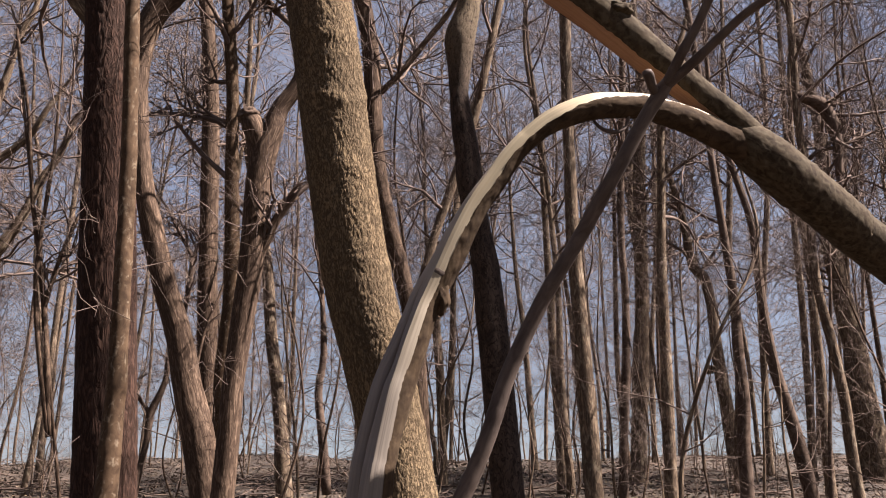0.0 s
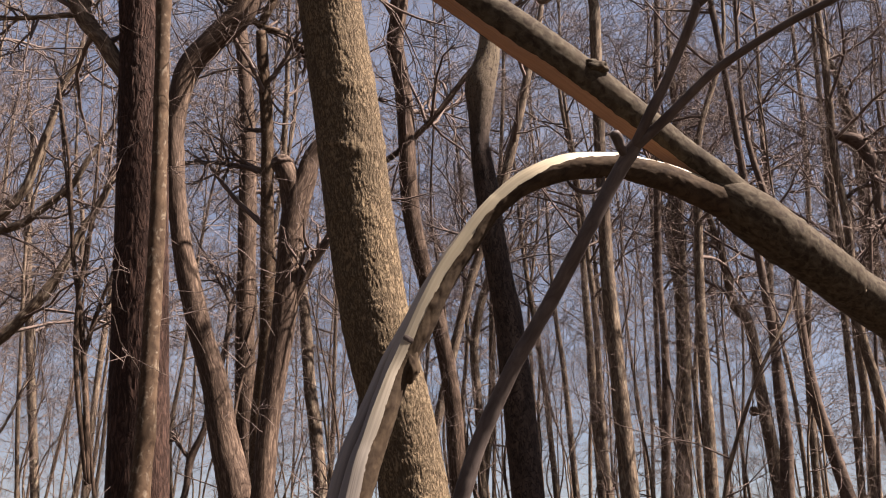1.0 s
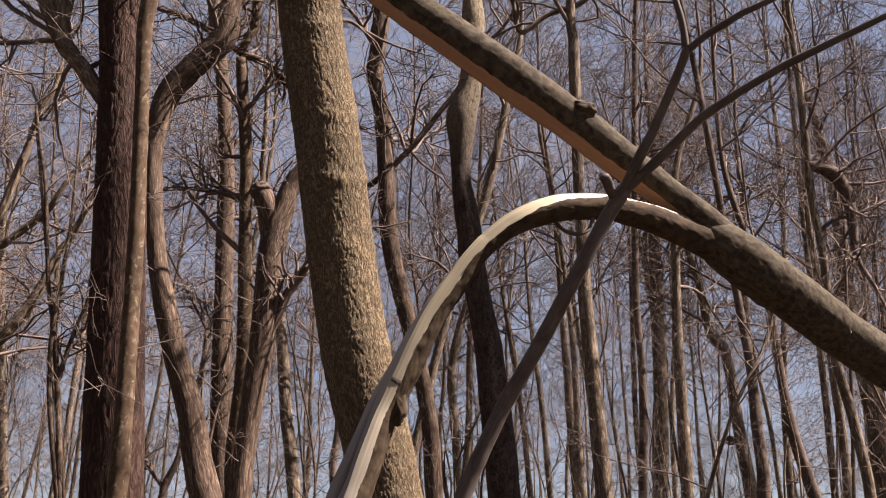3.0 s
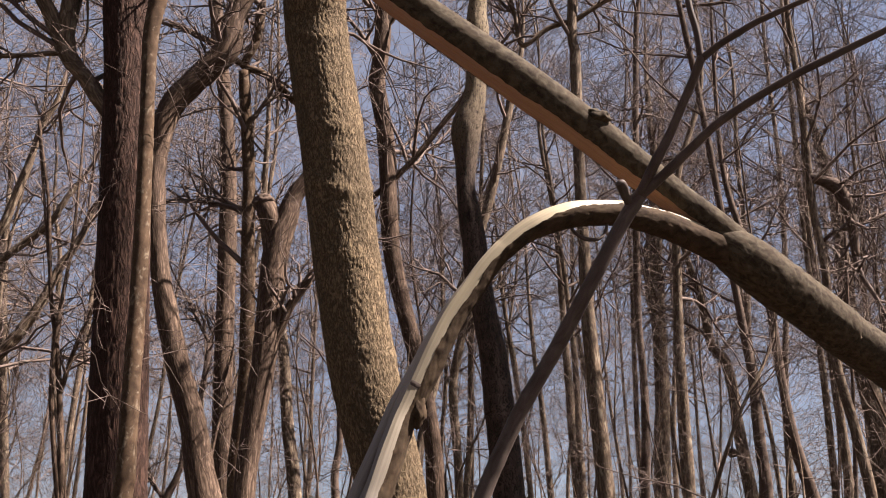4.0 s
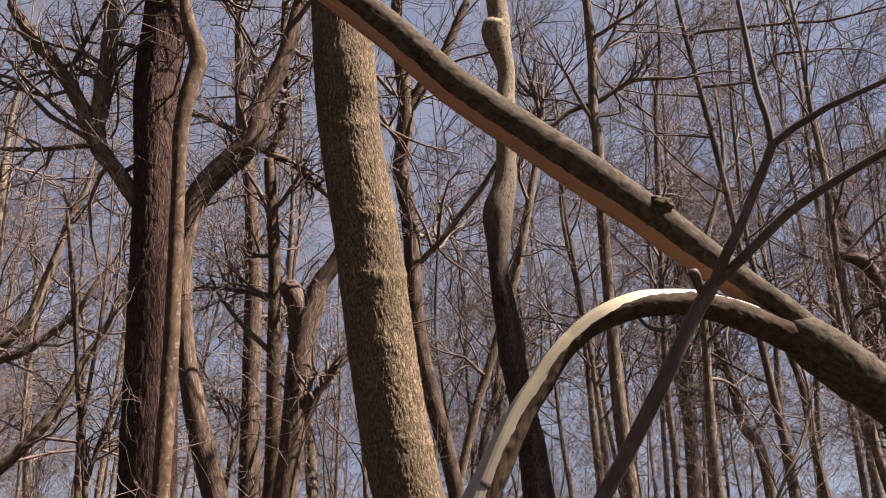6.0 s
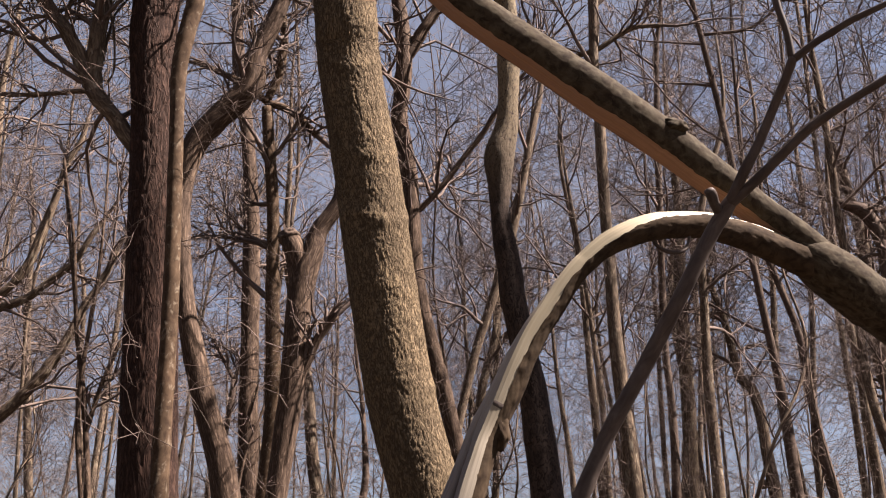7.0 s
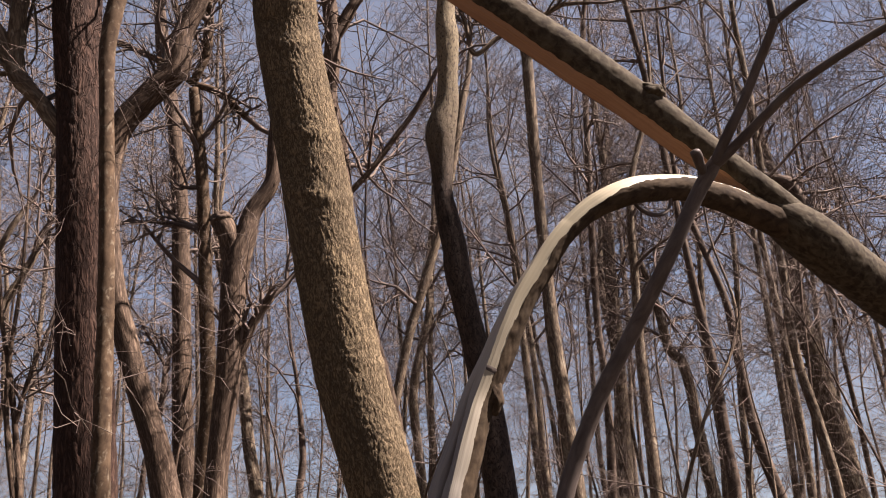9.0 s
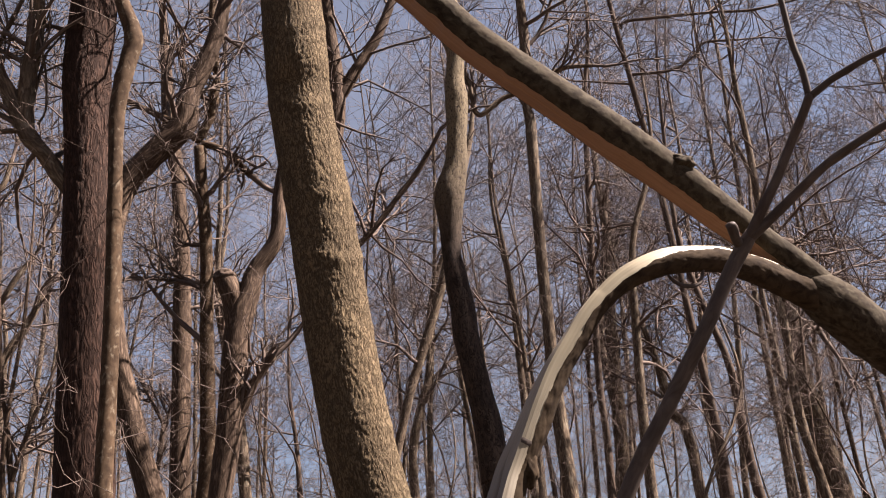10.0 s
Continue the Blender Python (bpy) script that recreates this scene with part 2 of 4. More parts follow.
def tube_mesh(name, path, sides, mat, relief=None, cap=True):
    """A round tube along a path (x, y, z, r); relief(u, v, theta, r) gives metres to push out."""
    c, r = path[:, :3], path[:, 3]
    t, a, b = frames_along(c)
    v = np.concatenate([[0], np.cumsum(np.linalg.norm(np.diff(c, axis=0), axis=1))])
    th = np.linspace(0, 2 * np.pi, sides + 1)
    T, V = np.meshgrid(th, v)
    R = np.repeat(r[:, None], sides + 1, 1)
    mean = r.mean()
    if relief:
        d = relief(T, V, R)
        d[:, -1] = d[:, 0]
        R = R + d
    P = c[:, None, :] + R[..., None] * (np.cos(T)[..., None] * a[:, None, :] + np.sin(T)[..., None] * b[:, None, :])
    n = len(v)
    verts = P[:, :sides].reshape(-1, 3)
    i, j = np.meshgrid(np.arange(n - 1), np.arange(sides), indexing="ij")
    i, j = i.ravel(), j.ravel()
    k = (j + 1) % sides
    faces = np.stack([i * sides + j, i * sides + k, (i + 1) * sides + k, (i + 1) * sides + j], 1)
    U = T * mean
    uv = np.stack([np.stack([U[i, j], V[i, j]], 1), np.stack([U[i, j + 1], V[i, j]], 1), np.stack([U[i + 1, j + 1], V[i, j]*0 + V[i + 1, j]], 1), np.stack([U[i + 1, j], V[i + 1, j]], 1)], 1)
    if cap:   # close both ends with a small cone
        verts = np.vstack([verts, c[0] - t[0] * r[0] * 0.2, c[-1] + t[-1] * r[-1] * 0.5])
        j = np.arange(sides)
        k = (j + 1) % sides
        lo, hi = len(verts) - 2, len(verts) - 1
        ends = np.vstack([np.stack([k, j, np.full(sides, lo), np.full(sides, lo)], 1), np.stack([(n - 1) * sides + j, (n - 1) * sides + k, np.full(sides, hi), np.full(sides, hi)], 1)])
        me_faces = np.vstack([faces, ends])
        uv = np.concatenate([uv, np.zeros((len(ends), 4, 2))])
        return quads_and_caps(name, verts, me_faces, len(faces), mat, uv)
    return mesh_of(name, verts, faces, [mat], uv)


def quads_and_caps(name, verts, faces, n_quads, mat, uv):
    tri = np.vstack([faces[:n_quads][:, [0, 1, 2]], faces[:n_quads][:, [0, 2, 3]], faces[n_quads:][:, :3]])
    tuv = np.concatenate([uv[:n_quads][:, [0, 1, 2]], uv[:n_quads][:, [0, 2, 3]], uv[n_quads:][:, :3]])
    return mesh_of(name, verts, tri, [mat], tuv)


def twig_mesh(name, batches, mat):
    """Many thin tubes at once. batches: {(points, sides): [array (points, 4), ...]}."""
    V, F, UV, base = [], [], [], 0
    for (k, s), lines in batches.items():
        L = np.array(lines)
        m = len(L)
        c, r = L[:, :, :3], L[:, :, 3]
        t = np.gradient(c, axis=1)
        t /= np.linalg.norm(t, axis=2)[..., None] + 1e-12
        ref = np.where(np.abs(t[:, :1, 2:]) > 0.8, np.array([1.0, 0, 0]), np.array([0, 0, 1.0]))
        a = np.cross(t, np.broadcast_to(ref, t.shape))
        a /= np.linalg.norm(a, axis=2)[..., None] + 1e-12
        b = np.cross(t, a)
        th = np.arange(s) * 2 * np.pi / s
        P = c[:, :, None] + r[:, :, None, None] * (np.cos(th)[:, None] * a[:, :, None] + np.sin(th)[:, None] * b[:, :, None])
        V.append(P.reshape(-1, 3))
        i, j = np.meshgrid(np.arange(k - 1), np.arange(s), indexing="ij")
        i, j = i.ravel(), j.ravel()
        q = np.stack([i * s + j, i * s + (j + 1) % s, (i + 1) * s + (j + 1) % s, (i + 1) * s + j], 1)
        F.append((q[None] + (np.arange(m) * k * s)[:, None, None] + base).reshape(-1, 4))
        u = np.stack([np.stack([j, i], 1), np.stack([j + 1, i], 1), np.stack([j + 1, i + 1], 1), np.stack([j, i + 1], 1)], 1) * 0.05
        off = (np.arange(m) * 0.37)[:, None, None, None]
        UV.append((u[None] + off).reshape(-1, 4, 2))
        base += m * k * s
    return mesh_of(name, np.vstack(V), np.vstack(F), [mat], np.concatenate(UV))


def unit(v):
    n = math.sqrt(v[0] * v[0] + v[1] * v[1] + v[2] * v[2]) + 1e-12
    return (v[0] / n, v[1] / n, v[2] / n)


def wander(rng, p, d, length, r0, r1, k, bend, lift):
    """A crooked tapering line of k points."""
    out, (x, y, z), d = [], p, unit(d)
    st = length / (k - 1)
    for i in range(k):
        f = i / (k - 1)
        out.append((x, y, z, r0 + (r1 - r0) * f))
        d = unit((d[0] + rng.gauss(0, bend), d[1] + rng.gauss(0, bend), d[2] + rng.gauss(0, bend) + lift))
        x, y, z = x + d[0] * st, y + d[1] * st, z + d[2] * st
    return out


def side_way(rng, d, spread):
    """A direction that leaves d by about spread radians, to any side."""
    d = unit(d)
    v = unit((rng.gauss(0, 1), rng.gauss(0, 1), rng.gauss(0, 1)))
    dot = v[0] * d[0] + v[1] * d[1] + v[2] * d[2]
    v = unit((v[0] - dot * d[0], v[1] - dot * d[1], v[2] - dot * d[2]))
    s, c = math.sin(spread), math.cos(spread)
    return (d[0] * c + v[0] * s, d[1] * c + v[1] * s, d[2] * c + v[2] * s)


def put(batches, line, sides):
    batches.setdefault((len(line), sides), []).append(line)


def bough(rng, batches, p, d, length, r, levels, thin, counts=(7, 5, 4), lift=0.05):
    """A limb with its branches, twigs and shoots."""
    line = wander(rng, p, d, length, r, max(r * 0.3, thin), 7, 0.16, lift)
    put(batches, line, 5 if r > 0.015 else 4)
    side_shoots(rng, batches, line, length, levels, thin, counts, 0.15)


def side_shoots(rng, batches, line, length, levels, thin, counts, start):
    n = len(line)
    todo = [(line, length, 0, start)]
    while todo:
        ln, lg, level, first = todo.pop()
        if level >= levels:
            continue
        for _ in range(counts[level]):
            f = first + (1 - first) * rng.random()
            i = min(int(f * (len(ln) - 1)), len(ln) - 2)
            g = f * (len(ln) - 1) - i
            a, b = ln[i], ln[i + 1]
            p = tuple(a[q] + (b[q] - a[q]) * g for q in range(3))
            r = (a[3] + (b[3] - a[3]) * g) * (0.62 if level == 0 else 0.7)
            r = max(min(r, 0.03 if level == 0 else 0.012), thin)
            d = side_way(rng, (b[0] - a[0], b[1] - a[1], b[2] - a[2]), rng.uniform(0.45, 1.25))
            l2 = lg * rng.uniform(0.45, 0.85) * (1.15 - 0.5 * f)
            k = (5, 4 if levels > 2 else 3, 3, 3)[level]
            sub = wander(rng, p, d, l2, r, max(r * 0.45, thin * 0.75), k, 0.27, 0.025)
            put(batches, sub, 4 if r > 0.012 else 3)
            todo.append((sub, l2, level + 1, 0.12))


def grown(trunk, height, wobble=0.0, seed=0):
    """The trunk's control points carried down into the ground and up to the tree's height."""
    p = [tuple(q) for q in trunk]
    a, b = p[0], p[min(2, len(p) - 1)]
    k = (b[2] - a[2]) or 1.0
    sx, sy = (b[0] - a[0]) / k * 0.8, (b[1] - a[1]) / k
    g = float(ground_height(a[0], a[1]))
    if a[2] > g + 0.2:
        drop = a[2] - g
        x0, y0 = a[0] - sx * drop, a[1] - sy * drop
        g = float(ground_height(x0, y0))
        low = [(x0, y0, g - 0.15, a[3] * 1.45), (x0 + sx * 0.35, y0, g + 0.25, a[3] * 1.15)]
        if drop > 1.2:
            low.append((a[0] - sx * drop * 0.5, a[1], a[2] - drop * 0.5, a[3] * 1.04))
        p = low + p
    a, b = p[-3], p[-1]
    rng = random.Random(seed)
    if height > b[2] + 0.8:
        k = b[2] - a[2]
        sx, sy = (b[0] - a[0]) / k, (b[1] - a[1]) / k
        rest = height - b[2]
        x, y = b[0], b[1]
        for i in range(1, 5):
            f = i / 4
            x += sx * rest / 4 * (1 - f * 0.6) + rng.gauss(0, 0.02 * rest)
            y += sy * rest / 4 * (1 - f * 0.6) + rng.gauss(0, 0.02 * rest)
            p.append((x, y, b[2] + rest * f, max(b[3] * (1 - f * 0.92), 0.008)))
    return p


def lumps(amount, seed, long=0.5):
    def relief(T, V, R):
        u = T / (2 * np.pi)
        return amount * R * (value_noise(u * 6, V / long, seed, 6) - 0.5) * 2 + amount * 0.4 * R * (value_noise(u * 14, V / (long * 0.3), seed + 1, 14) - 0.5) * 2
    return relief


def jointed(seed):
    """Smooth bark with swollen rings where old twigs stood."""
    base = lumps(0.05, seed, 0.2)
    def relief(T, V, R):
        f = V / 0.42 + 0.5 * value_noise(V * 0 + 0.5, V / 0.9, seed)
        ring = np.exp(-((f - np.round(f)) / 0.06) ** 2)
        return base(T, V, R) + 0.07 * R * ring * (0.5 + value_noise(T * 1.5, np.round(f) * 3.7, seed + 2))
    return relief


def nodes(seed):
    """Thin smooth bark with slight swellings at the buds."""
    base = lumps(0.05, seed, 0.08)
    def relief(T, V, R):
        f = V / 0.11 + 0.6 * value_noise(V * 0 + 0.5, V / 0.3, seed)
        return base(T, V, R) + 0.14 * R * np.exp(-((f - np.round(f)) / 0.05) ** 2) * value_noise(T * 1.2, np.round(f) * 3.7, seed + 2)
    return relief


def ridged(depth, wide, long, seed, plates=0.5, rings=(), net=0.0):
    """Interlaced bark ridges: depth, width and length of a ridge in metres. net: above 0 the ridges stand in a net of furrows, of this width."""
    def relief(T, V, R):
        per = max(8, int(2 * np.pi * R.mean() / wide))
        u = T / (2 * np.pi) * per
        warp = (value_noise(u / 4, V / (long * 2.2), seed + 5, max(2, per // 4)) - 0.5) * 2.6
        n = value_noise(u + warp, V / long + 0.35 * warp, seed, 0)
        m = value_noise(u * 2.0 + warp, V / (long * 0.45), seed + 2, 0)
        edge = np.minimum(T, 2 * np.pi - T) / 0.3
        e = np.clip(edge, 0, 1)
        ridge = np.abs(2 * n - 1) / net if net else 1 - np.abs(2 * n - 1)
        big = (value_noise(T / (2 * np.pi) * 5, V / 0.9, seed + 9, 5) - 0.5) * 0.025 * R
        for at, size in rings:      # old scars that swell right round
            big = big + size * np.exp(-((V - at - 0.05 * np.sin(T * 2 + at)) / 0.035) ** 2) * (0.4 + value_noise(T * 1.3, V * 0 + at * 9, seed + 3))
        return (depth * ((np.clip(ridge * 1.35, 0, 1) ** 0.8) * (1 - plates * 0.4) + plates * 0.4 * m) - depth * 0.6) * e + big
    return relief


def tree(name, label, trunk, limbs=(), height=14.0, seed=1, boughs=12, first=0.4, mat=GREYBARK, sides=12, step=0.22, relief=None,
         thin=0.0036, levels=3, counts=(7, 4, 2), size=(1.2, 2.6), group="standing trees", limb_mat=None, shoots=0, low=None, fine=None):
    """One bare tree: trunk and limbs with given lines, and boughs of twigs that grow from them."""
    rng = random.Random(seed)
    ctl = grown(trunk, height, seed=seed)
    path = smooth_path(ctl, step)
    if fine:        # close rows where the bark is seen near by, wide ones above and below
        keep = (path[:, 2] > fine[0]) & (path[:, 2] < fine[1])
        keep[::12] = True
        keep[-1] = True
        path = path[keep]
    root = new(name)
    root.location = (path[0][0], path[0][1], float(ground_height(path[0][0], path[0][1])))
    off = np.array([*root.location, 0.0])
    tagged(root, label, "tree", group)
    path = path - off
    part("trunk", tube_mesh("trunk", path, sides, mat, relief or lumps(0.07, seed)), root)
    batches = {}
    lines = []
    for l in limbs:
        lp = smooth_path(l, 0.07) - off
        part("limb", tube_mesh("limb", lp, min(max(8, sides // 2), 28), limb_mat or mat, lumps(0.14, seed + 3, 0.12)), root)
        lines.append(lp)
        k = max(2, len(lp) // 6)
        ln = [tuple(q) for q in lp[::k]]
        if len(ln) > 2:
            lg = float(np.linalg.norm(lp[-1][:3] - lp[0][:3]))
            side_shoots(rng, batches, ln, max(lg, 1.2), levels, thin, counts, 0.2)
            d = lp[-1] - lp[-3]
            bough(rng, batches, tuple(lp[-1][:3]), tuple(d[:3]), rng.uniform(*size), lp[-1][3] * 0.9, levels, thin, counts)
    zs = path[:, 2]
    zmax = zs.max()
    for i in range(boughs):
        f = first + (1 - first) * ((i + rng.random()) / boughs)
        k = int(np.argmin(np.abs(zs - f * zmax)))
        q = path[min(k, len(path) - 1)]
        az = rng.uniform(0, 2 * math.pi)
        up = rng.uniform(0.25, 0.9)
        d = (math.cos(az), math.sin(az), up)
        lg = rng.uniform(*size) * (1.15 - 0.5 * f)
        bough(rng, batches, (q[0], q[1], q[2]), d, lg, max(min(q[3] * 0.5, 0.05), thin * 1.6), levels, thin, counts)
    for i in range(shoots):     # thin shoots straight from the trunk
        f = rng.uniform(*(low or (0.08, 0.6)))
        q = path[int(np.argmin(np.abs(zs - f * zmax)))]
        az = rng.uniform(0, 2 * math.pi)
        sub = wander(rng, tuple(q[:3]), (math.cos(az), math.sin(az), rng.uniform(-0.1, 0.5)), rng.uniform(0.7, 2.0), thin * 1.3, thin * 0.6, 7, 0.24, 0.03)
        put(batches, sub, 3)
        side_shoots(rng, batches, sub, 0.9, 2, thin * 0.8, (4, 2), 0.1)
    if batches:
        part("crown", twig_mesh("crown", batches, TWIGBARK), root, "bare leafless twigs")
    return root


# ---- ground ----
def ground_sheet():
    xs = np.concatenate([-np.geomspace(2500, 60, 16), np.arange(-50, 50.1, 0.5), np.geomspace(60, 2500, 16)])
    ys = np.concatenate([-np.geomspace(2500, 30, 14), np.arange(-20, 70.1, 0.5), np.geomspace(80, 2500, 16)])
    X, Y = np.meshgrid(xs, ys)
    Z = ground_height(X, Y)
    Z = Z + 0.05 * (value_noise(X * 1.3, Y * 1.3, 4) - 0.5) + 0.03 * (value_noise(X * 3.1, Y * 3.1, 5) - 0.5)
    n, m = X.shape
    i, j = np.meshgrid(np.arange(n - 1), np.arange(m - 1), indexing="ij")
    i, j = i.ravel(), j.ravel()
    f = np.stack([i * m + j, i * m + j + 1, (i + 1) * m + j + 1, (i + 1) * m + j], 1)
    ob = new("ground", mesh_of("ground", np.stack([X, Y, Z], -1).reshape(-1, 3), f, [LITTER]))
    tagged(ob, "brown forest floor covered in dead leaves, rising to a crest", "ground", kind="structure")


ground_sheet()


def fallen_leaves(count):
    rng = np.random.RandomState(5)
    y = rng.uniform(14, 44, count)
    x = rng.uniform(-0.62, 0.62, count) * y
    z = ground_height(x, y) + 0.03
    s = rng.uniform(0.028, 0.055, count)
    a = rng.uniform(0, 2 * np.pi, count)
    tilt = rng.normal(0, 0.35, (count, 2))
    corners = np.array([[-1, 0, 0], [0, -0.6, 0.15], [1, 0, 0], [0, 0.6, 0.15]])
    P = np.zeros((count, 4, 3))
    ca, sa = np.cos(a)[:, None], np.sin(a)[:, None]
    px, py = corners[:, 0] * s[:, None], corners[:, 1] * s[:, None]
    P[..., 0] = x[:, None] + px * ca - py * sa
    P[..., 1] = y[:, None] + px * sa + py * ca
    P[..., 2] = z[:, None] + corners[:, 2] * s[:, None] + px * tilt[:, :1] + py * tilt[:, 1:]
    ob = new("fallen_leaves", mesh_of("fallen_leaves", P.reshape(-1, 3), np.arange(count * 4).reshape(-1, 4), [LEAF], smooth=False))
    tagged(ob, "dry brown leaves lying on the forest floor", "leaves", kind="stuff")


fallen_leaves(42000)


def fallen_twigs(count):
    rng = random.Random(15)
    batches = {}
    for _ in range(count):
        y = 14 + 30 * rng.random()
        x = y * rng.uniform(-0.6, 0.6)
        a = rng.uniform(0, 6.28)
        r = rng.uniform(0.006, 0.022)
        line = wander(rng, (x, y, 0.0), (math.cos(a), math.sin(a), 0), rng.uniform(0.5, 2.4), r, r * 0.4, 5, 0.14, 0.0)
        line = [(p[0], p[1], float(ground_height(p[0], p[1])) + 0.03 + abs(p[2]) * 0.6, p[3]) for p in line]
        put(batches, line, 4)
    ob = new("fallen_twigs", twig_mesh("fallen_twigs", batches, TWIGBARK))
    tagged(ob, "dead sticks and twigs scattered over the leaf litter", "twigs", kind="stuff")


fallen_twigs(700)

# ---- the large near trees ----
tree("oak_tree", "leaning grey-brown oak with furrowed bark, sunlit on one side", [(-0.258, 5.194, 2.156, 0.1662), (-0.338, 5.155, 2.531, 0.1711), (-0.437, 5.114, 2.921, 0.1728), (-0.532, 5.051, 3.508, 0.1737), (-0.614, 4.984, 4.117, 0.1724), (-0.713, 4.911, 4.755, 0.1679), (-0.76, 4.841, 5.355, 0.1684)], height=17, seed=3, boughs=5, first=0.84, mat=OAK,
     sides=300, step=0.008, fine=(1.7, 5.7), relief=ridged(0.0052, 0.0115, 0.028, 11, net=0.6, rings=((1.75, 0.004), (2.55, 0.005), (3.05, 0.003), (3.42, 0.007), (3.78, 0.005), (4.3, 0.004), (4.75, 0.004))), thin=0.004, size=(2.0, 4.0))
tree("dark_tree", "slim dark tree with a crooked bend and lichen patches", [(0.272, 5.58, 2.671, 0.084), (0.257, 5.58, 2.82, 0.084), (0.244, 5.58, 2.972, 0.078), (0.228, 5.58, 3.128, 0.076), (0.199, 5.58, 3.288, 0.07), (0.172, 5.58, 3.451, 0.069), (0.145, 5.58, 3.618, 0.072), (0.134, 5.58, 3.788, 0.069), (0.109, 5.58, 3.963, 0.064), (0.09, 5.58, 4.142, 0.053), (0.094, 5.58, 4.324, 0.068), (0.098, 5.58, 4.51, 0.089), (0.146, 5.58, 4.699, 0.07), (0.164, 5.58, 4.893, 0.061), (0.176, 5.58, 5.175, 0.07), (0.173, 5.58, 5.303, 0.06), (0.186, 5.58, 5.515, 0.054), (0.154, 5.58, 5.69, 0.073), (0.129, 5.58, 5.846, 0.092), (0.147, 5.58, 6.004, 0.067)], height=11.5, seed=5, boughs=4, first=0.86, mat=LICHEN,
     sides=72, step=0.02, fine=(1.4, 6.6), relief=ridged(0.004, 0.02, 0.05, 21), size=(1.0, 1.8))
tree("furrowed_tree", "thick dark tree with deeply furrowed bark and side limbs", [(-2.91, 9, 2.7, 0.264), (-3.08, 9, 5.01, 0.24), (-3.22, 9, 6.78, 0.227), (-3.33, 9, 7.84, 0.235), (-3.34, 9, 8.86, 0.226)], limbs=[[(-3.21, 9, 6.32, 0.093), (-3.44, 9, 6.58, 0.085), (-3.63, 9, 6.85, 0.078), (-3.84, 9, 7.11, 0.086), (-4.01, 9, 7.45, 0.081), (-4.24, 9, 7.87, 0.074), (-4.55, 9, 8.31, 0.069), (-4.86, 9, 8.69, 0.061), (-5.06, 9, 9, 0.055)], [(-3.78, 9, 7.06, 0.068), (-3.87, 9, 7.21, 0.074), (-3.92, 9, 7.65, 0.087), (-3.9, 9, 8.22, 0.083), (-3.94, 9, 8.96, 0.074)], [(-3.87, 9, 7.17, 0.026), (-4.1, 9, 7.69, 0.026), (-4.27, 9, 8.07, 0.024), (-4.16, 9, 8.52, 0.024), (-4.04, 9, 8.89, 0.021)], [(-3.82, 9, 7.18, 0.026), (-4.17, 9, 7.16, 0.026), (-4.4, 9, 7.15, 0.023), (-4.75, 9, 7.15, 0.02)], [(-4.27, 9, 8.07, 0.018), (-4.61, 9, 8.08, 0.018), (-4.89, 9, 7.97, 0.015)], [(-3.76, 9, 7.24, 0.011), (-3.7, 9, 7.41, 0.011), (-3.75, 9, 7.86, 0.012), (-3.84, 9, 8.25, 0.012), (-3.79, 9, 8.59, 0.009)]], height=18, seed=7, boughs=13, first=0.42, limb_mat=GREYBARK,
     mat=FURROWED, sides=150, step=0.02, fine=(1.8, 9.6), relief=ridged(0.010, 0.030, 0.14, 31, net=0.6), size=(2.0, 4.0), shoots=16, low=(0.12, 0.5))
tree("young_tree", "slender smooth-barked young tree with a kinked top", [(-2.28, 7.2, 1.95, 0.08), (-2.27, 7.2, 2.75, 0.068), (-2.29, 7.2, 3.39, 0.064), (-2.31, 7.2, 4.11, 0.06), (-2.34, 7.2, 4.78, 0.057), (-2.4, 7.2, 5.74, 0.057), (-2.42, 7.2, 6.27, 0.065), (-2.37, 7.2, 6.71, 0.071), (-2.35, 7.2, 6.94, 0.076), (-2.5, 7.2, 7.45, 0.054)], height=12, seed=8, boughs=8, first=0.75, mat=SMOOTH, sides=40, step=0.035,
     relief=jointed(8), size=(1.2, 2.4), shoots=6)

# Unseen trunk added at the right to shade the dark tree's lower part.
tree("forest_tree", "slim straight trunk, unseen, added to shade the dark tree", [(4.18, 5.18, 0.6, 0.13), (4.18, 5.18, 4.0, 0.125), (4.16, 5.18, 7.0, 0.12), (4.17, 5.18, 9.4, 0.11)], height=9.9, seed=61, boughs=0, mat=GREYBARK, sides=16, step=0.2)

# ---- trees of the middle distance ----
tree("bent_tree", "grey-brown tree curving over with twiggy shoots", [(-3.04, 13, 2.95, 0.2), (-3.21, 13, 3.57, 0.182), (-3.36, 13, 4.21, 0.164), (-3.61, 13, 4.95, 0.152), (-3.83, 13, 5.71, 0.141), (-3.98, 13, 6.34, 0.12), (-4.11, 13, 7.16, 0.13), (-4.16, 13, 8, 0.141), (-4.04, 13, 8.7, 0.167), (-3.72, 13, 9.14, 0.176), (-3.3, 13, 9.64, 0.178), (-3.24, 13, 10.14, 0.15), (-3.02, 13, 10.73, 0.132), (-2.88, 13, 11.24, 0.112)], height=14.5, seed=12, boughs=9, first=0.6, mat=REDBARK, sides=36, step=0.06, relief=ridged(0.016, 0.05, 0.25, 41), shoots=16, low=(0.15, 0.75))
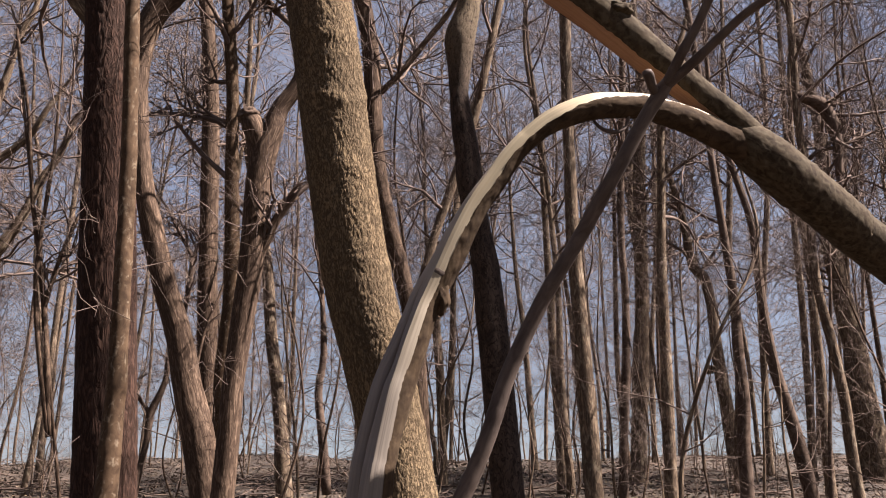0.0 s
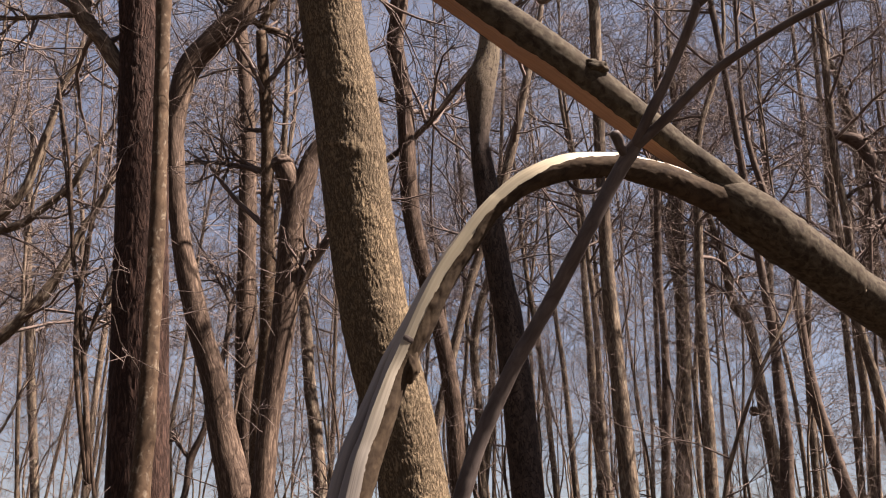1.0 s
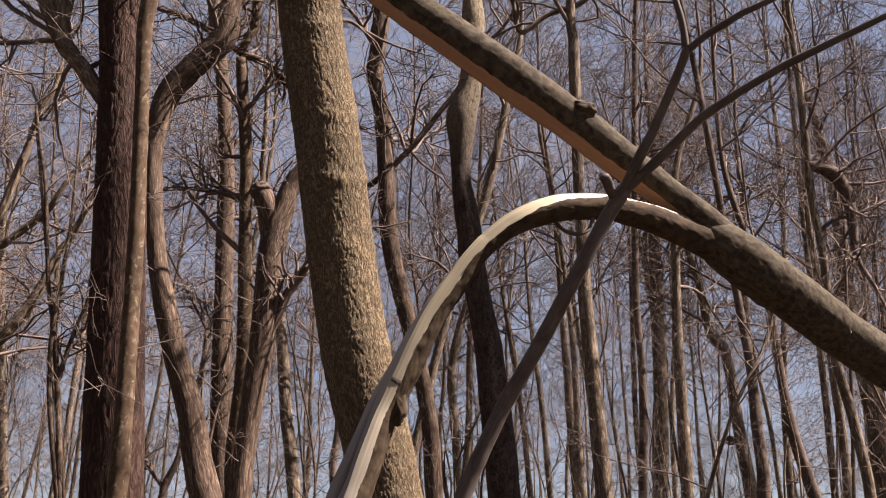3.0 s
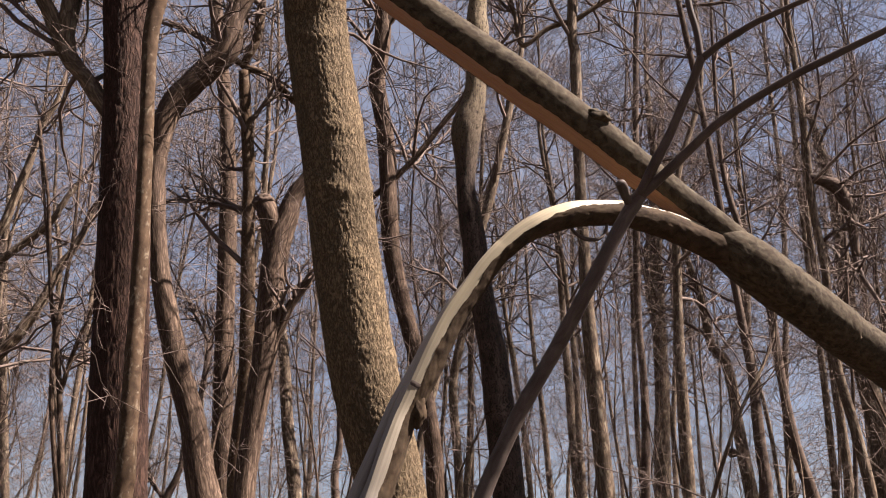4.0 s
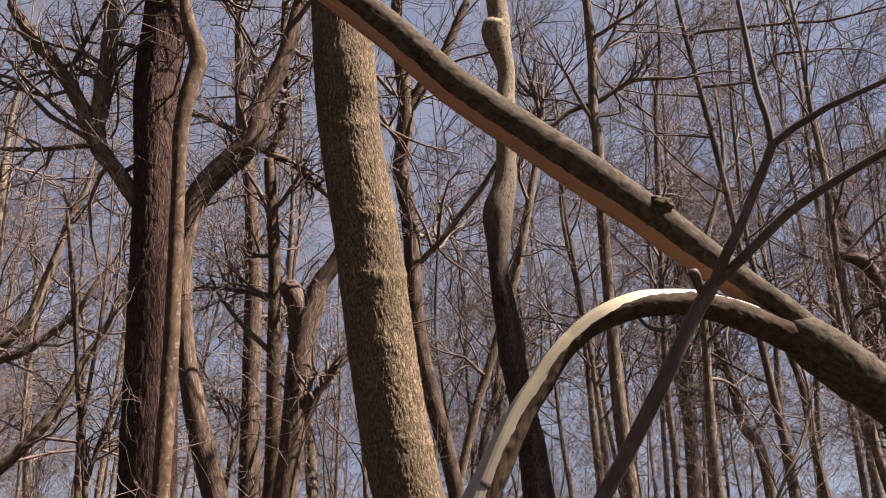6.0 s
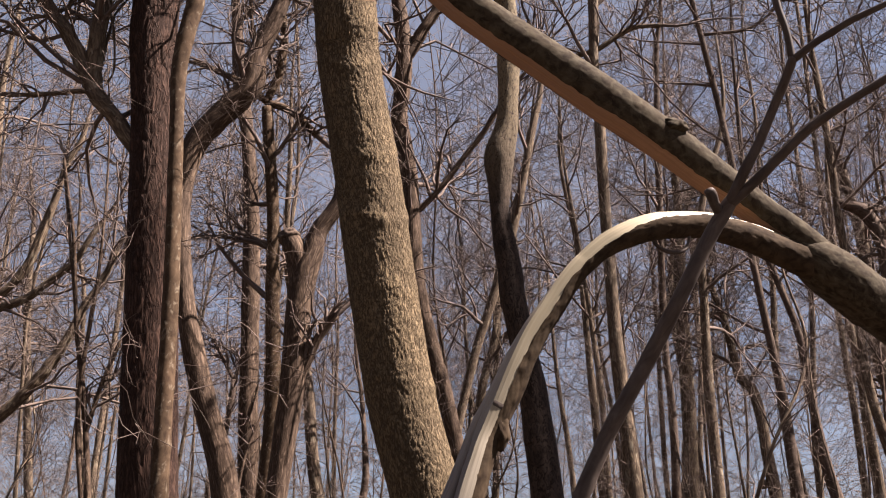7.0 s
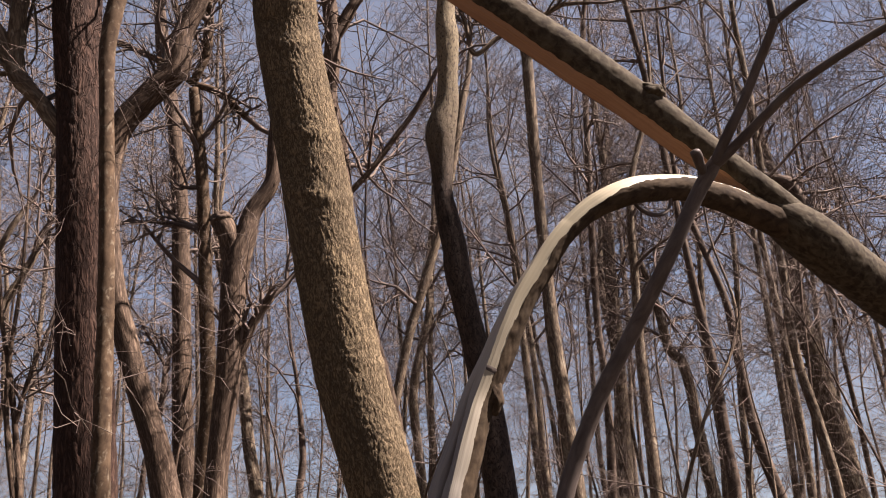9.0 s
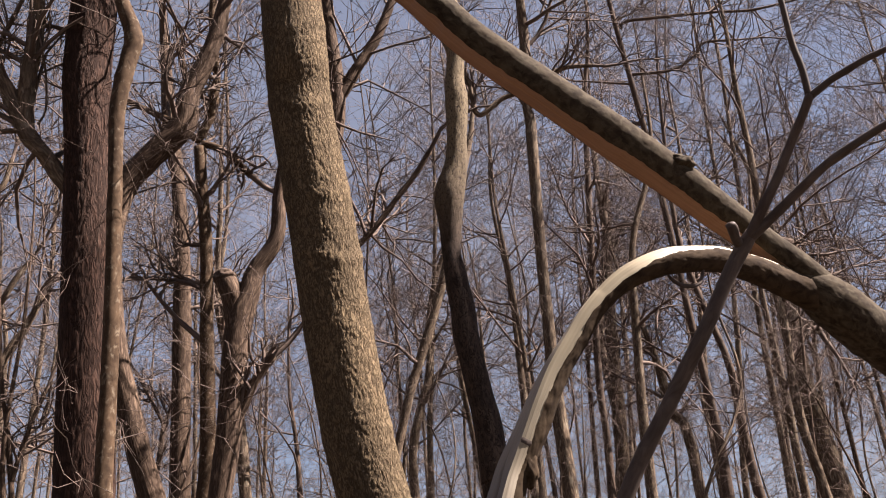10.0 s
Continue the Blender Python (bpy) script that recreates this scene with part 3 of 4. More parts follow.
tree("broken_top_tree", "grey tree with a snapped dark stub and one living limb", [(-2.5, 12.2, 2.93, 0.13), (-2.48, 12.2, 3.51, 0.125), (-2.42, 12.2, 4.18, 0.134), (-2.34, 12.2, 5.01, 0.151), (-2.3, 12.2, 5.95, 0.161), (-2.25, 12.2, 6.37, 0.163), (-2.16, 12.2, 6.67, 0.136), (-2.08, 12.2, 6.98, 0.112), (-1.83, 12.2, 7.41, 0.095), (-1.8, 12.2, 8.03, 0.086), (-1.71, 12.2, 8.71, 0.076)], limbs=[[(-2.34, 12.2, 4.73, 0.048), (-2.16, 12.2, 5.29, 0.062), (-2, 12.2, 5.62, 0.056), (-1.84, 12.2, 5.83, 0.049)]], height=13, seed=13, boughs=4, first=0.6, mat=REDBARK, sides=30, step=0.06, relief=ridged(0.012, 0.05, 0.2, 43), shoots=6)
tree("forked_tree", "slim tree that forks into several arms high up", [(-2.99, 14, 3.13, 0.107), (-3.01, 14, 3.94, 0.109), (-2.95, 14, 4.71, 0.112), (-2.96, 14, 5.59, 0.104), (-3.03, 14, 6.85, 0.097), (-3.1, 14, 8.19, 0.09), (-3.24, 14, 9.51, 0.088), (-3.27, 14, 9.85, 0.084)], limbs=[[(-3.27, 14, 9.95, 0.053), (-3.82, 14, 10.38, 0.053), (-4.29, 14, 10.65, 0.045), (-4.48, 14, 10.71, 0.036)], [(-3.28, 14, 10, 0.062), (-3.11, 14, 10.46, 0.071), (-3.06, 14, 11.09, 0.063), (-3.16, 14, 11.98, 0.065), (-3.18, 14, 12.9, 0.057)], [(-3.24, 14, 9.93, 0.053), (-2.85, 14, 9.74, 0.057), (-2.48, 14, 9.33, 0.056)], [(-3.35, 14, 10.26, 0.031), (-3.57, 14, 11.22, 0.032), (-3.67, 14, 12, 0.028), (-3.89, 14, 12.46, 0.024)]], height=10.2, seed=14, boughs=7, first=0.6, mat=SMOOTH, sides=20, step=0.1, shoots=4)
tree("reddish_tree", "reddish-brown tree thick with fine twigs", [(-4.05, 18, 3.55, 0.182), (-4.16, 18, 5, 0.177), (-4.24, 18, 6.63, 0.172), (-4.3, 18, 8.35, 0.167), (-4.4, 18, 10.07, 0.15), (-4.57, 18, 11.65, 0.132), (-4.76, 18, 12.6, 0.148)], height=18, seed=15, boughs=11, first=0.35, mat=REDBARK, sides=18, step=0.15, shoots=16)
tree("thin_dark_tree", "thin dark sapling with two forks", [(-5.65, 20, 3.67, 0.064), (-5.62, 20, 4.14, 0.075), (-5.39, 20, 4.73, 0.054), (-5.33, 20, 5.38, 0.055), (-5.17, 20, 5.82, 0.055), (-5.05, 20, 6.61, 0.056), (-5.01, 20, 7.21, 0.051)], limbs=[[(-5.01, 20, 7.21, 0.039), (-5.33, 20, 7.78, 0.034), (-5.53, 20, 8.14, 0.029)], [(-5.01, 20, 7.21, 0.039), (-4.87, 20, 7.65, 0.034), (-4.8, 20, 8.01, 0.029)], [(-5.62, 20, 4.14, 0.043), (-5.85, 20, 4.41, 0.038), (-6.08, 20, 4.73, 0.033)]], height=7.4, seed=16, boughs=3, first=0.5, mat=DARKBARK, sides=10, shoots=6)
tree("pale_limbed_tree", "brown tree with one pale upper limb", [(-0.34, 15, 3.2, 0.127), (-0.42, 15, 4.4, 0.122), (-0.6, 15, 5.41, 0.125), (-1.02, 15, 7.19, 0.138), (-1.15, 15, 9.11, 0.135), (-1.31, 15, 10.15, 0.14), (-1.28, 15, 10.55, 0.139), (-1.23, 15, 11.47, 0.135)], limbs=[[(-1.24, 15, 10.15, 0.074), (-1.32, 15, 10.56, 0.08), (-1.27, 15, 11.08, 0.095), (-0.94, 15, 11.8, 0.097), (-0.55, 15, 12.49, 0.088), (-0.24, 15, 13.33, 0.07), (-0.14, 15, 13.58, 0.06)], [(-1.55, 15, 8.04, 0.044), (-1.27, 15, 8.23, 0.049), (-0.83, 15, 8.66, 0.049), (-0.52, 15, 9.05, 0.045), (-0.24, 15, 9.44, 0.045), (0.03, 15, 9.8, 0.046), (0.27, 15, 10.21, 0.046)]], height=19, seed=17, boughs=6, first=0.3, mat=REDBARK, sides=20, step=0.1, shoots=8)
tree("leaning_tree", "thin dark tree leaning across the others", [(-0.51, 20, 6.44, 0.088), (-0.22, 20, 7.59, 0.09), (0.13, 20, 8.66, 0.092), (0.6, 20, 10.14, 0.094), (0.89, 20, 11.43, 0.089), (1.14, 20, 12.63, 0.085)], height=16, seed=18, boughs=4, first=0.4, mat=GREYBARK, sides=12, shoots=6)
tree("straight_tree", "straight slim brown tree with sparse twigs", [(1.83, 13.3, 2.94, 0.115), (1.8, 13.3, 3.63, 0.11), (1.76, 13.3, 4.58, 0.102), (1.71, 13.3, 5.56, 0.097), (1.7, 13.3, 6.52, 0.084), (1.7, 13.3, 7.77, 0.079), (1.72, 13.3, 9.19, 0.081), (1.73, 13.3, 9.68, 0.079), (1.7, 13.3, 10.03, 0.074), (1.76, 13.3, 11.08, 0.078)], limbs=[[(1.74, 13.3, 10.22, 0.038), (1.36, 13.3, 10.1, 0.038), (0.97, 13.3, 9.82, 0.038), (0.87, 13.3, 10.34, 0.034), (0.77, 13.3, 10.8, 0.026)], [(1.74, 13.3, 10.22, 0.038), (2.01, 13.3, 10.41, 0.038), (2.32, 13.3, 10.6, 0.038), (2.75, 13.3, 10.63, 0.03)]], height=16, seed=19, boughs=9, first=0.55, mat=GREYBARK, sides=20, step=0.1, shoots=20)
tree("thin_tree", "thin dark straight tree among others", [(3.04, 18, 3.39, 0.08), (3.15, 18, 4.72, 0.077), (3.2, 18, 5.91, 0.069), (3.18, 18, 7.15, 0.066), (3.3, 18, 9.35, 0.063), (3.55, 18, 12.98, 0.056)], height=17, seed=20, boughs=12, first=0.4, mat=DARKBARK, sides=12, shoots=16)
tree("forest_tree", "brown forest tree standing on the slope", [(4.58, 25, 4.07, 0.184), (4.75, 25, 5.78, 0.175), (4.84, 25, 7.57, 0.179), (4.9, 25, 9.29, 0.169), (4.97, 25, 11.1, 0.158)], height=19, seed=21, boughs=12, first=0.4, mat=GREYBARK, sides=12, shoots=20)
tree("thin_tree", "slim tree with a pale sunlit lower trunk", [(3.6, 17, 3.29, 0.107), (3.63, 17, 4.45, 0.1), (3.64, 17, 5.38, 0.093), (3.66, 17, 6.34, 0.085), (3.72, 17, 7.34, 0.077)], height=15, seed=22, boughs=12, first=0.35, mat=GREYBARK, sides=12, shoots=24)
tree("crooked_tree", "brown tree with a sharp crook and a round burl", [(6.53, 24, 3.96, 0.176), (6.41, 24, 5.21, 0.154), (6.32, 24, 6.24, 0.136), (6.28, 24, 7.17, 0.132), (6.15, 24, 7.85, 0.133), (5.91, 24, 8.1, 0.12)], height=13, seed=23, boughs=11, first=0.45, mat=GREYBARK, sides=12, shoots=20)
tree("thin_dark_tree", "thin nearly black tree leaning uphill", [(3.96, 14, 2.99, 0.088), (4, 14, 3.57, 0.082), (3.98, 14, 4.17, 0.075), (3.98, 14, 4.94, 0.065), (3.93, 14, 5.66, 0.059), (3.86, 14, 6.49, 0.052), (3.66, 14, 9.15, 0.047), (3.53, 14, 10.45, 0.044), (3.34, 14, 12.19, 0.037)], limbs=[[(3.46, 14, 11.8, 0.027), (3.56, 14, 11.94, 0.027), (4.35, 14, 12.02, 0.028), (5.08, 14, 12.07, 0.023), (5.72, 14, 12.1, 0.023), (6.76, 14, 12.35, 0.018)], [(3.51, 14, 10.9, 0.027), (4.21, 14, 10.98, 0.027), (4.61, 14, 11.26, 0.022), (4.77, 14, 11.47, 0.023), (5.36, 14, 11.51, 0.018)]], height=15, seed=24, boughs=8, first=0.5, mat=DARKBARK, sides=14, step=0.1, shoots=12)
tree("leaning_tree", "slim brown tree leaning uphill", [(5.34, 16, 3.17, 0.109), (5.23, 16, 3.67, 0.102), (5.07, 16, 4.44, 0.086), (5, 16, 5.14, 0.074), (4.96, 16, 5.95, 0.071), (4.9, 16, 6.79, 0.063)], height=15, seed=25, boughs=12, first=0.4, mat=DARKBARK, sides=12, shoots=20)
tree("sunlit_tree", "slim tree with one sunlit edge and a dead limb", [(5.21, 13.6, 2.94, 0.075), (5.19, 13.6, 3.5, 0.072), (5.11, 13.6, 4.23, 0.066), (5.02, 13.6, 4.83, 0.063), (4.98, 13.6, 5.45, 0.06), (5.02, 13.6, 6.41, 0.058), (4.97, 13.6, 7.25, 0.055), (4.99, 13.6, 8.29, 0.052), (5.01, 13.6, 9.2, 0.049), (4.99, 13.6, 10.15, 0.042)], limbs=[[(5.05, 13.6, 6.81, 0.031), (5.24, 13.6, 6.95, 0.027), (5.53, 13.6, 7.02, 0.024), (5.92, 13.6, 7.19, 0.02)], [(4.98, 13.6, 7.78, 0.064), (5.15, 13.6, 7.71, 0.079), (5.35, 13.6, 7.6, 0.099), (5.48, 13.6, 7.15, 0.086), (5.46, 13.6, 6.57, 0.054)]], height=15, seed=26, boughs=11, first=0.4, mat=GREYBARK, limb_mat=DARKBARK, sides=14, step=0.1, shoots=20)
tree("forest_tree", "slim brown bare forest tree", [(7.21, 20, 3.55, 0.094), (7.24, 20, 4.91, 0.086), (7.23, 20, 6, 0.082), (7.22, 20, 7.25, 0.078)], height=15, seed=27, boughs=12, first=0.35, mat=GREYBARK, sides=10, shoots=20)
tree("thin_tree", "very thin straight sapling", [(6.55, 18, 3.36, 0.038), (6.72, 18, 4.87, 0.034), (6.84, 18, 6.06, 0.03), (6.92, 18, 7.1, 0.03)], height=13, seed=28, boughs=8, first=0.4, mat=DARKBARK, sides=8, shoots=10)
tree("twiggy_tree", "thick brown tree with many low twigs", [(10.11, 25, 2.88, 0.436), (10.08, 25, 3.79, 0.4), (9.96, 25, 5.12, 0.338), (9.91, 25, 6.5, 0.275)], height=17, seed=29, boughs=11, first=0.3, mat=GREYBARK, sides=18, shoots=16)
tree("thin_tree", "thin reddish stem with forked side arm", [(-6.79, 15, 9.48, 0.023), (-6.65, 15, 8.92, 0.027), (-6.48, 15, 8.23, 0.027), (-6.33, 15, 7.28, 0.031), (-6.22, 15, 6.54, 0.03), (-6.02, 15, 5.74, 0.034), (-5.9, 15, 5.05, 0.042), (-5.76, 15, 4.13, 0.049), (-5.64, 15, 3.18, 0.048)], limbs=[[(-5.9, 15, 5.05, 0.037), (-5.82, 15, 5.48, 0.038), (-5.7, 15, 5.96, 0.034), (-5.54, 15, 6.44, 0.03)]], height=12, seed=30, boughs=8, first=0.4, mat=REDBARK, sides=10, shoots=20)
tree("spreading_tree", "dark spreading tree with long rising arms", [(-9.3, 17, 2.0, 0.17), (-9.1, 17, 4.0, 0.16), (-9.0, 17, 6.0, 0.14), (-9.1, 17, 9.0, 0.11)], limbs=[[(-9.12, 17, 7.59, 0.084), (-8.64, 17, 7.72, 0.079), (-8.07, 17, 7.92, 0.074), (-7.71, 17, 8.2, 0.07), (-7.26, 17, 8.62, 0.065), (-7.01, 17, 9.1, 0.056), (-6.75, 17, 9.52, 0.041)], [(-8.72, 17, 5.24, 0.104), (-8.35, 17, 5.67, 0.104), (-7.84, 17, 6.2, 0.105), (-7.59, 17, 6.5, 0.106), (-7.35, 17, 6.9, 0.097), (-7.15, 17, 7.3, 0.088), (-7, 17, 7.72, 0.079), (-6.71, 17, 8.24, 0.065), (-6.52, 17, 8.77, 0.05)], [(-8.66, 17, 7.85, 0.079), (-8.15, 17, 8.47, 0.08), (-7.9, 17, 9.34, 0.081), (-7.77, 17, 9.9, 0.072), (-7.64, 17, 10.58, 0.062), (-7.44, 17, 11.04, 0.052), (-7.36, 17, 11.51, 0.042)]], height=16, seed=31, boughs=4, first=0.6, mat=GREYBARK, sides=14, shoots=2)
tree("forest_tree", "pale forest tree at the slope's edge", [(-12.08, 28, 4.52, 0.12), (-12.39, 28, 6.47, 0.122), (-12.77, 28, 8.84, 0.11), (-13.19, 28, 11.85, 0.114)], height=18, seed=32, boughs=14, first=0.35, mat=GREYBARK, sides=10, shoots=20)
tree("thin_tree", "thin swaying grey sapling", [(-8.7, 22, 2.72, 0.07), (-8.55, 22, 3.99, 0.065), (-8.52, 22, 5.42, 0.06), (-8.92, 22, 7.41, 0.055), (-9.07, 22, 9.77, 0.051)], height=15, seed=33, boughs=4, first=0.35, mat=GREYBARK, sides=10, shoots=4)
tree("forest_tree", "brown tree with a slight lean", [(-3.1, 20, 3.65, 0.138), (-3.23, 20, 4.7, 0.13), (-3.37, 20, 5.58, 0.12), (-3.49, 20, 6.7, 0.112), (-3.62, 20, 7.64, 0.102)], height=16, seed=34, boughs=13, first=0.35, mat=GREYBARK, sides=12, shoots=24)
tree("thin_tree", "crooked thin dark young sapling", [(-2.21, 20, 2.62, 0.095), (-2.31, 20, 3.56, 0.086), (-2.43, 20, 4.53, 0.076), (-2.35, 20, 5.29, 0.066), (-2.44, 20, 6.65, 0.045)], height=11, seed=35, boughs=9, first=0.4, mat=DARKBARK, sides=10, shoots=14)
tree("forest_tree", "brown tree with curved stem", [(-0.08, 24, 4.02, 0.101), (-0.12, 24, 5.54, 0.104), (-0.22, 24, 7.12, 0.106), (-0.05, 24, 8.21, 0.101), (0.26, 24, 9.34, 0.095)], height=18, seed=36, boughs=7, first=0.35, mat=GREYBARK, sides=10, shoots=8)
tree("thin_tree", "slim grey bare forest tree", [(2.39, 22, 3.8, 0.104), (2.32, 22, 5.66, 0.095), (2.27, 22, 7.13, 0.085), (2.23, 22, 8.4, 0.074)], height=17, seed=37, boughs=12, first=0.35, mat=GREYBARK, sides=10, shoots=20)
tree("thin_tree", "slim pole-like grey forest tree", [(1.69, 26, 4.2, 0.075), (1.55, 26, 6.12, 0.07), (1.36, 26, 7.85, 0.065)], height=17, seed=38, boughs=10, first=0.35, mat=GREYBARK, sides=8, shoots=16)
tree("thin_tree", "slim pole-like grey forest tree", [(2.33, 28, 4.39, 0.089), (2.15, 28, 7.38, 0.076), (1.98, 28, 8.96, 0.062)], height=18, seed=39, boughs=10, first=0.35, mat=GREYBARK, sides=8, shoots=16)
tree("forest_tree", "stout brown tree on the crest", [(5.43, 30, 3.29, 0.238), (5.59, 30, 5.83, 0.227), (5.71, 30, 7.48, 0.214), (5.88, 30, 9.18, 0.151)], height=20, seed=40, boughs=14, first=0.35, mat=GREYBARK, sides=12, shoots=24)
tree("thin_tree", "slim pole-like grey forest tree", [(3.14, 24, 3.99, 0.063), (3.04, 24, 5.5, 0.058), (2.93, 24, 7.08, 0.053)], height=16, seed=41, boughs=10, first=0.35, mat=GREYBARK, sides=8, shoots=16)

# ---- the wood behind ----
def far_tree(seed, height, radius, boughs, mat, first, levels=2):
    rng = random.Random(seed)
    lean, turn = rng.uniform(0.0, 0.07), rng.uniform(0, 6.28)
    x = y = 0.0
    line = [(0, 0, -0.3, radius * 1.4), (0, 0, 0.4, radius * 1.08)]
    for i in range(1, 8):
        f = i / 7
        x += lean * math.cos(turn) * height / 7 + rng.gauss(0, 0.12)
        y += lean * math.sin(turn) * height / 7 + rng.gauss(0, 0.12)
        line.append((x, y, 0.4 + (height - 0.4) * f, radius * (1 - 0.9 * f) + 0.008))
    path = smooth_path(line, 0.5)
    root = tagged(new("forest_tree"), "bare grey-brown tree in the wood beyond", "tree", "far trees")
    part("trunk", tube_mesh("trunk", path, 8, mat, lumps(0.08, seed)), root)
    batches = {}
    zs = path[:, 2]
    for i in range(boughs):
        f = first + (1 - first) * (i + rng.random()) / boughs
        q = path[int(np.argmin(np.abs(zs - f * height)))]
        az = rng.uniform(0, 6.28)
        bough(rng, batches, tuple(q[:3]), (math.cos(az), math.sin(az), rng.uniform(0.3, 1.1)), rng.uniform(2.0, 4.4) * (1.2 - 0.6 * f), max(min(q[3] * 0.55, 0.055), 0.016), levels, 0.0058, (7, 4), 0.04)
    for i in range(18):
        q = path[int(np.argmin(np.abs(zs - rng.uniform(0.06, 0.6) * height)))]
        az = rng.uniform(0, 6.28)
        sub = wander(rng, tuple(q[:3]), (math.cos(az), math.sin(az), rng.uniform(0, 0.6)), rng.uniform(0.6, 1.8), 0.007, 0.0035, 4, 0.2, 0.03)
        put(batches, sub, 3)
        side_shoots(rng, batches, sub, 1.0, 1, 0.0036, (4,), 0.1)
    part("crown", twig_mesh("crown", batches, TWIGBARK), root, "bare leafless twigs")
    return root


kinds = [far_tree(100 + k, 12 + 1.1 * k, 0.04 + 0.014 * (k % 6), 18 + k % 5, (GREYBARK, GREYBARK, REDBARK, GREYBARK)[k % 4], 0.28 + 0.02 * (k % 5)) for k in range(10)]
rng = random.Random(77)
places = []
for k in range(1200):
    y = 21 + 47 * rng.random() ** 1.2
    x = y * rng.uniform(-0.62, 0.62)
    if -0.02 < x / y < 0.36 and rng.random() < 0.2 or -0.11 < x / y < -0.01 and rng.random() < 0.7:
        continue
    if all((x - a) ** 2 + (y - b) ** 2 > 1.6 for a, b in places):
        places.append((x, y))
    if len(places) >= 112:
        break
for k, (x, y) in enumerate(places):
    m = pose(x, y, float(ground_height(x, y)), 0, 0, rng.uniform(0, 360))
    ob = kinds[k] if k < len(kinds) else copy_thing(kinds[k % len(kinds)], m)
    ob.matrix_basis = m
    s = rng.uniform(0.85, 1.2)
    ob.scale = (s, s, s)

# ---- undergrowth: bare saplings between the trees ----
def far_sapling(seed, height, radius):
    rng = random.Random(seed)
    line, x, y = [], 0.0, 0.0
    for i in range(7):
        f = i / 6
        line.append((x, y, -0.1 + height * f, radius * (1 - 0.85 * f)))
        x, y = x + rng.gauss(0, 0.035 * height), y + rng.gauss(0, 0.035 * height)
    path = smooth_path(line, 0.2)
    root = tagged(new("sapling"), "thin bare sapling with fine side twigs", "sapling", "undergrowth saplings")
    part("stem", tube_mesh("stem", path, 6, (GREYBARK, REDBARK)[seed % 2], lumps(0.05, seed)), root)
    batches = {}
    for i in range(int(4.2 * height)):
        q = path[int(rng.uniform(0.12, 0.98) * (len(path) - 1))]
        az = rng.uniform(0, 6.28)
        sub = wander(rng, tuple(q[:3]), (math.cos(az), math.sin(az), rng.uniform(0.1, 0.9)), rng.uniform(0.4, 1.3) * height / 5, max(q[3] * 0.5, 0.0035), 0.0022, 5, 0.2, 0.04)
        put(batches, sub, 3)
        side_shoots(rng, batches, sub, 0.9, 2, 0.0024, (4, 2), 0.1)
    part("crown", twig_mesh("crown", batches, TWIGBARK), root, "bare fine twigs")
    return root


saplings = [far_sapling(200 + k, 1.8 + 0.85 * k, 0.010 + 0.0035 * k) for k in range(8)]
spots = []
for k in range(900):
    y = 10.5 + 24 * rng.random()
    x = y * rng.uniform(-0.58, 0.58)
    if abs(x / y) < 0.12 and y < 13 or x / y < -0.2 and y < 17:
        continue
    if all((x - a) ** 2 + (y - b) ** 2 > 0.8 for a, b in spots):
        spots.append((x, y))
    if len(spots) >= 110:
        break
for k, (x, y) in enumerate(spots):
    m = pose(x, y, float(ground_height(x, y)), 0, 0, rng.uniform(0, 360))
    ob = saplings[k] if k < len(saplings) else copy_thing(saplings[k % len(saplings)], m)
    ob.matrix_basis = m
    s = rng.uniform(0.8, 1.25)
    ob.scale = (s, s, s)

# ---- the same wood at the sides and behind the eye ----
# Unseen trees, added to keep sky light off the shaded sides.
side_kinds = [far_tree(300 + k, 14 + 2 * k, 0.09 + 0.02 * k, 16, GREYBARK, 0.3, 1) for k in range(4)]
around = 0
while around < 70:
    az, far = rng.uniform(36, 324), 7 + 28 * rng.random()
    # no near trees towards the sun, so its light stays free
    if 50 < az < 150 and far < 30 or abs(az - 180) < 20 and far < 11:
        continue
    x, y = far * math.sin(radians(az)), far * math.cos(radians(az))
    m = pose(x, y, float(ground_height(x, y)), 0, 0, rng.uniform(0, 360))
    if around < len(side_kinds):
        side_kinds[around].matrix_basis = m
    else:
        copy_thing(side_kinds[around % len(side_kinds)], m)
    around += 1

# ---- thicket of saplings below the crest ----
brush = random.Random(91)
for k in range(64):
    y = brush.uniform(27, 41)
    x = y * brush.uniform(-0.5, 0.5)
    ob = copy_thing(saplings[k % 6], pose(x, y, float(ground_height(x, y)), 0, 0, brush.uniform(0, 360)))
    s = brush.uniform(0.8, 1.3)
    ob.scale = (s, s, s)

# ---- the split sapling trunk ----
FACING = np.array([0.0, -0.95, -0.32])      # the side on which the wood is torn bare


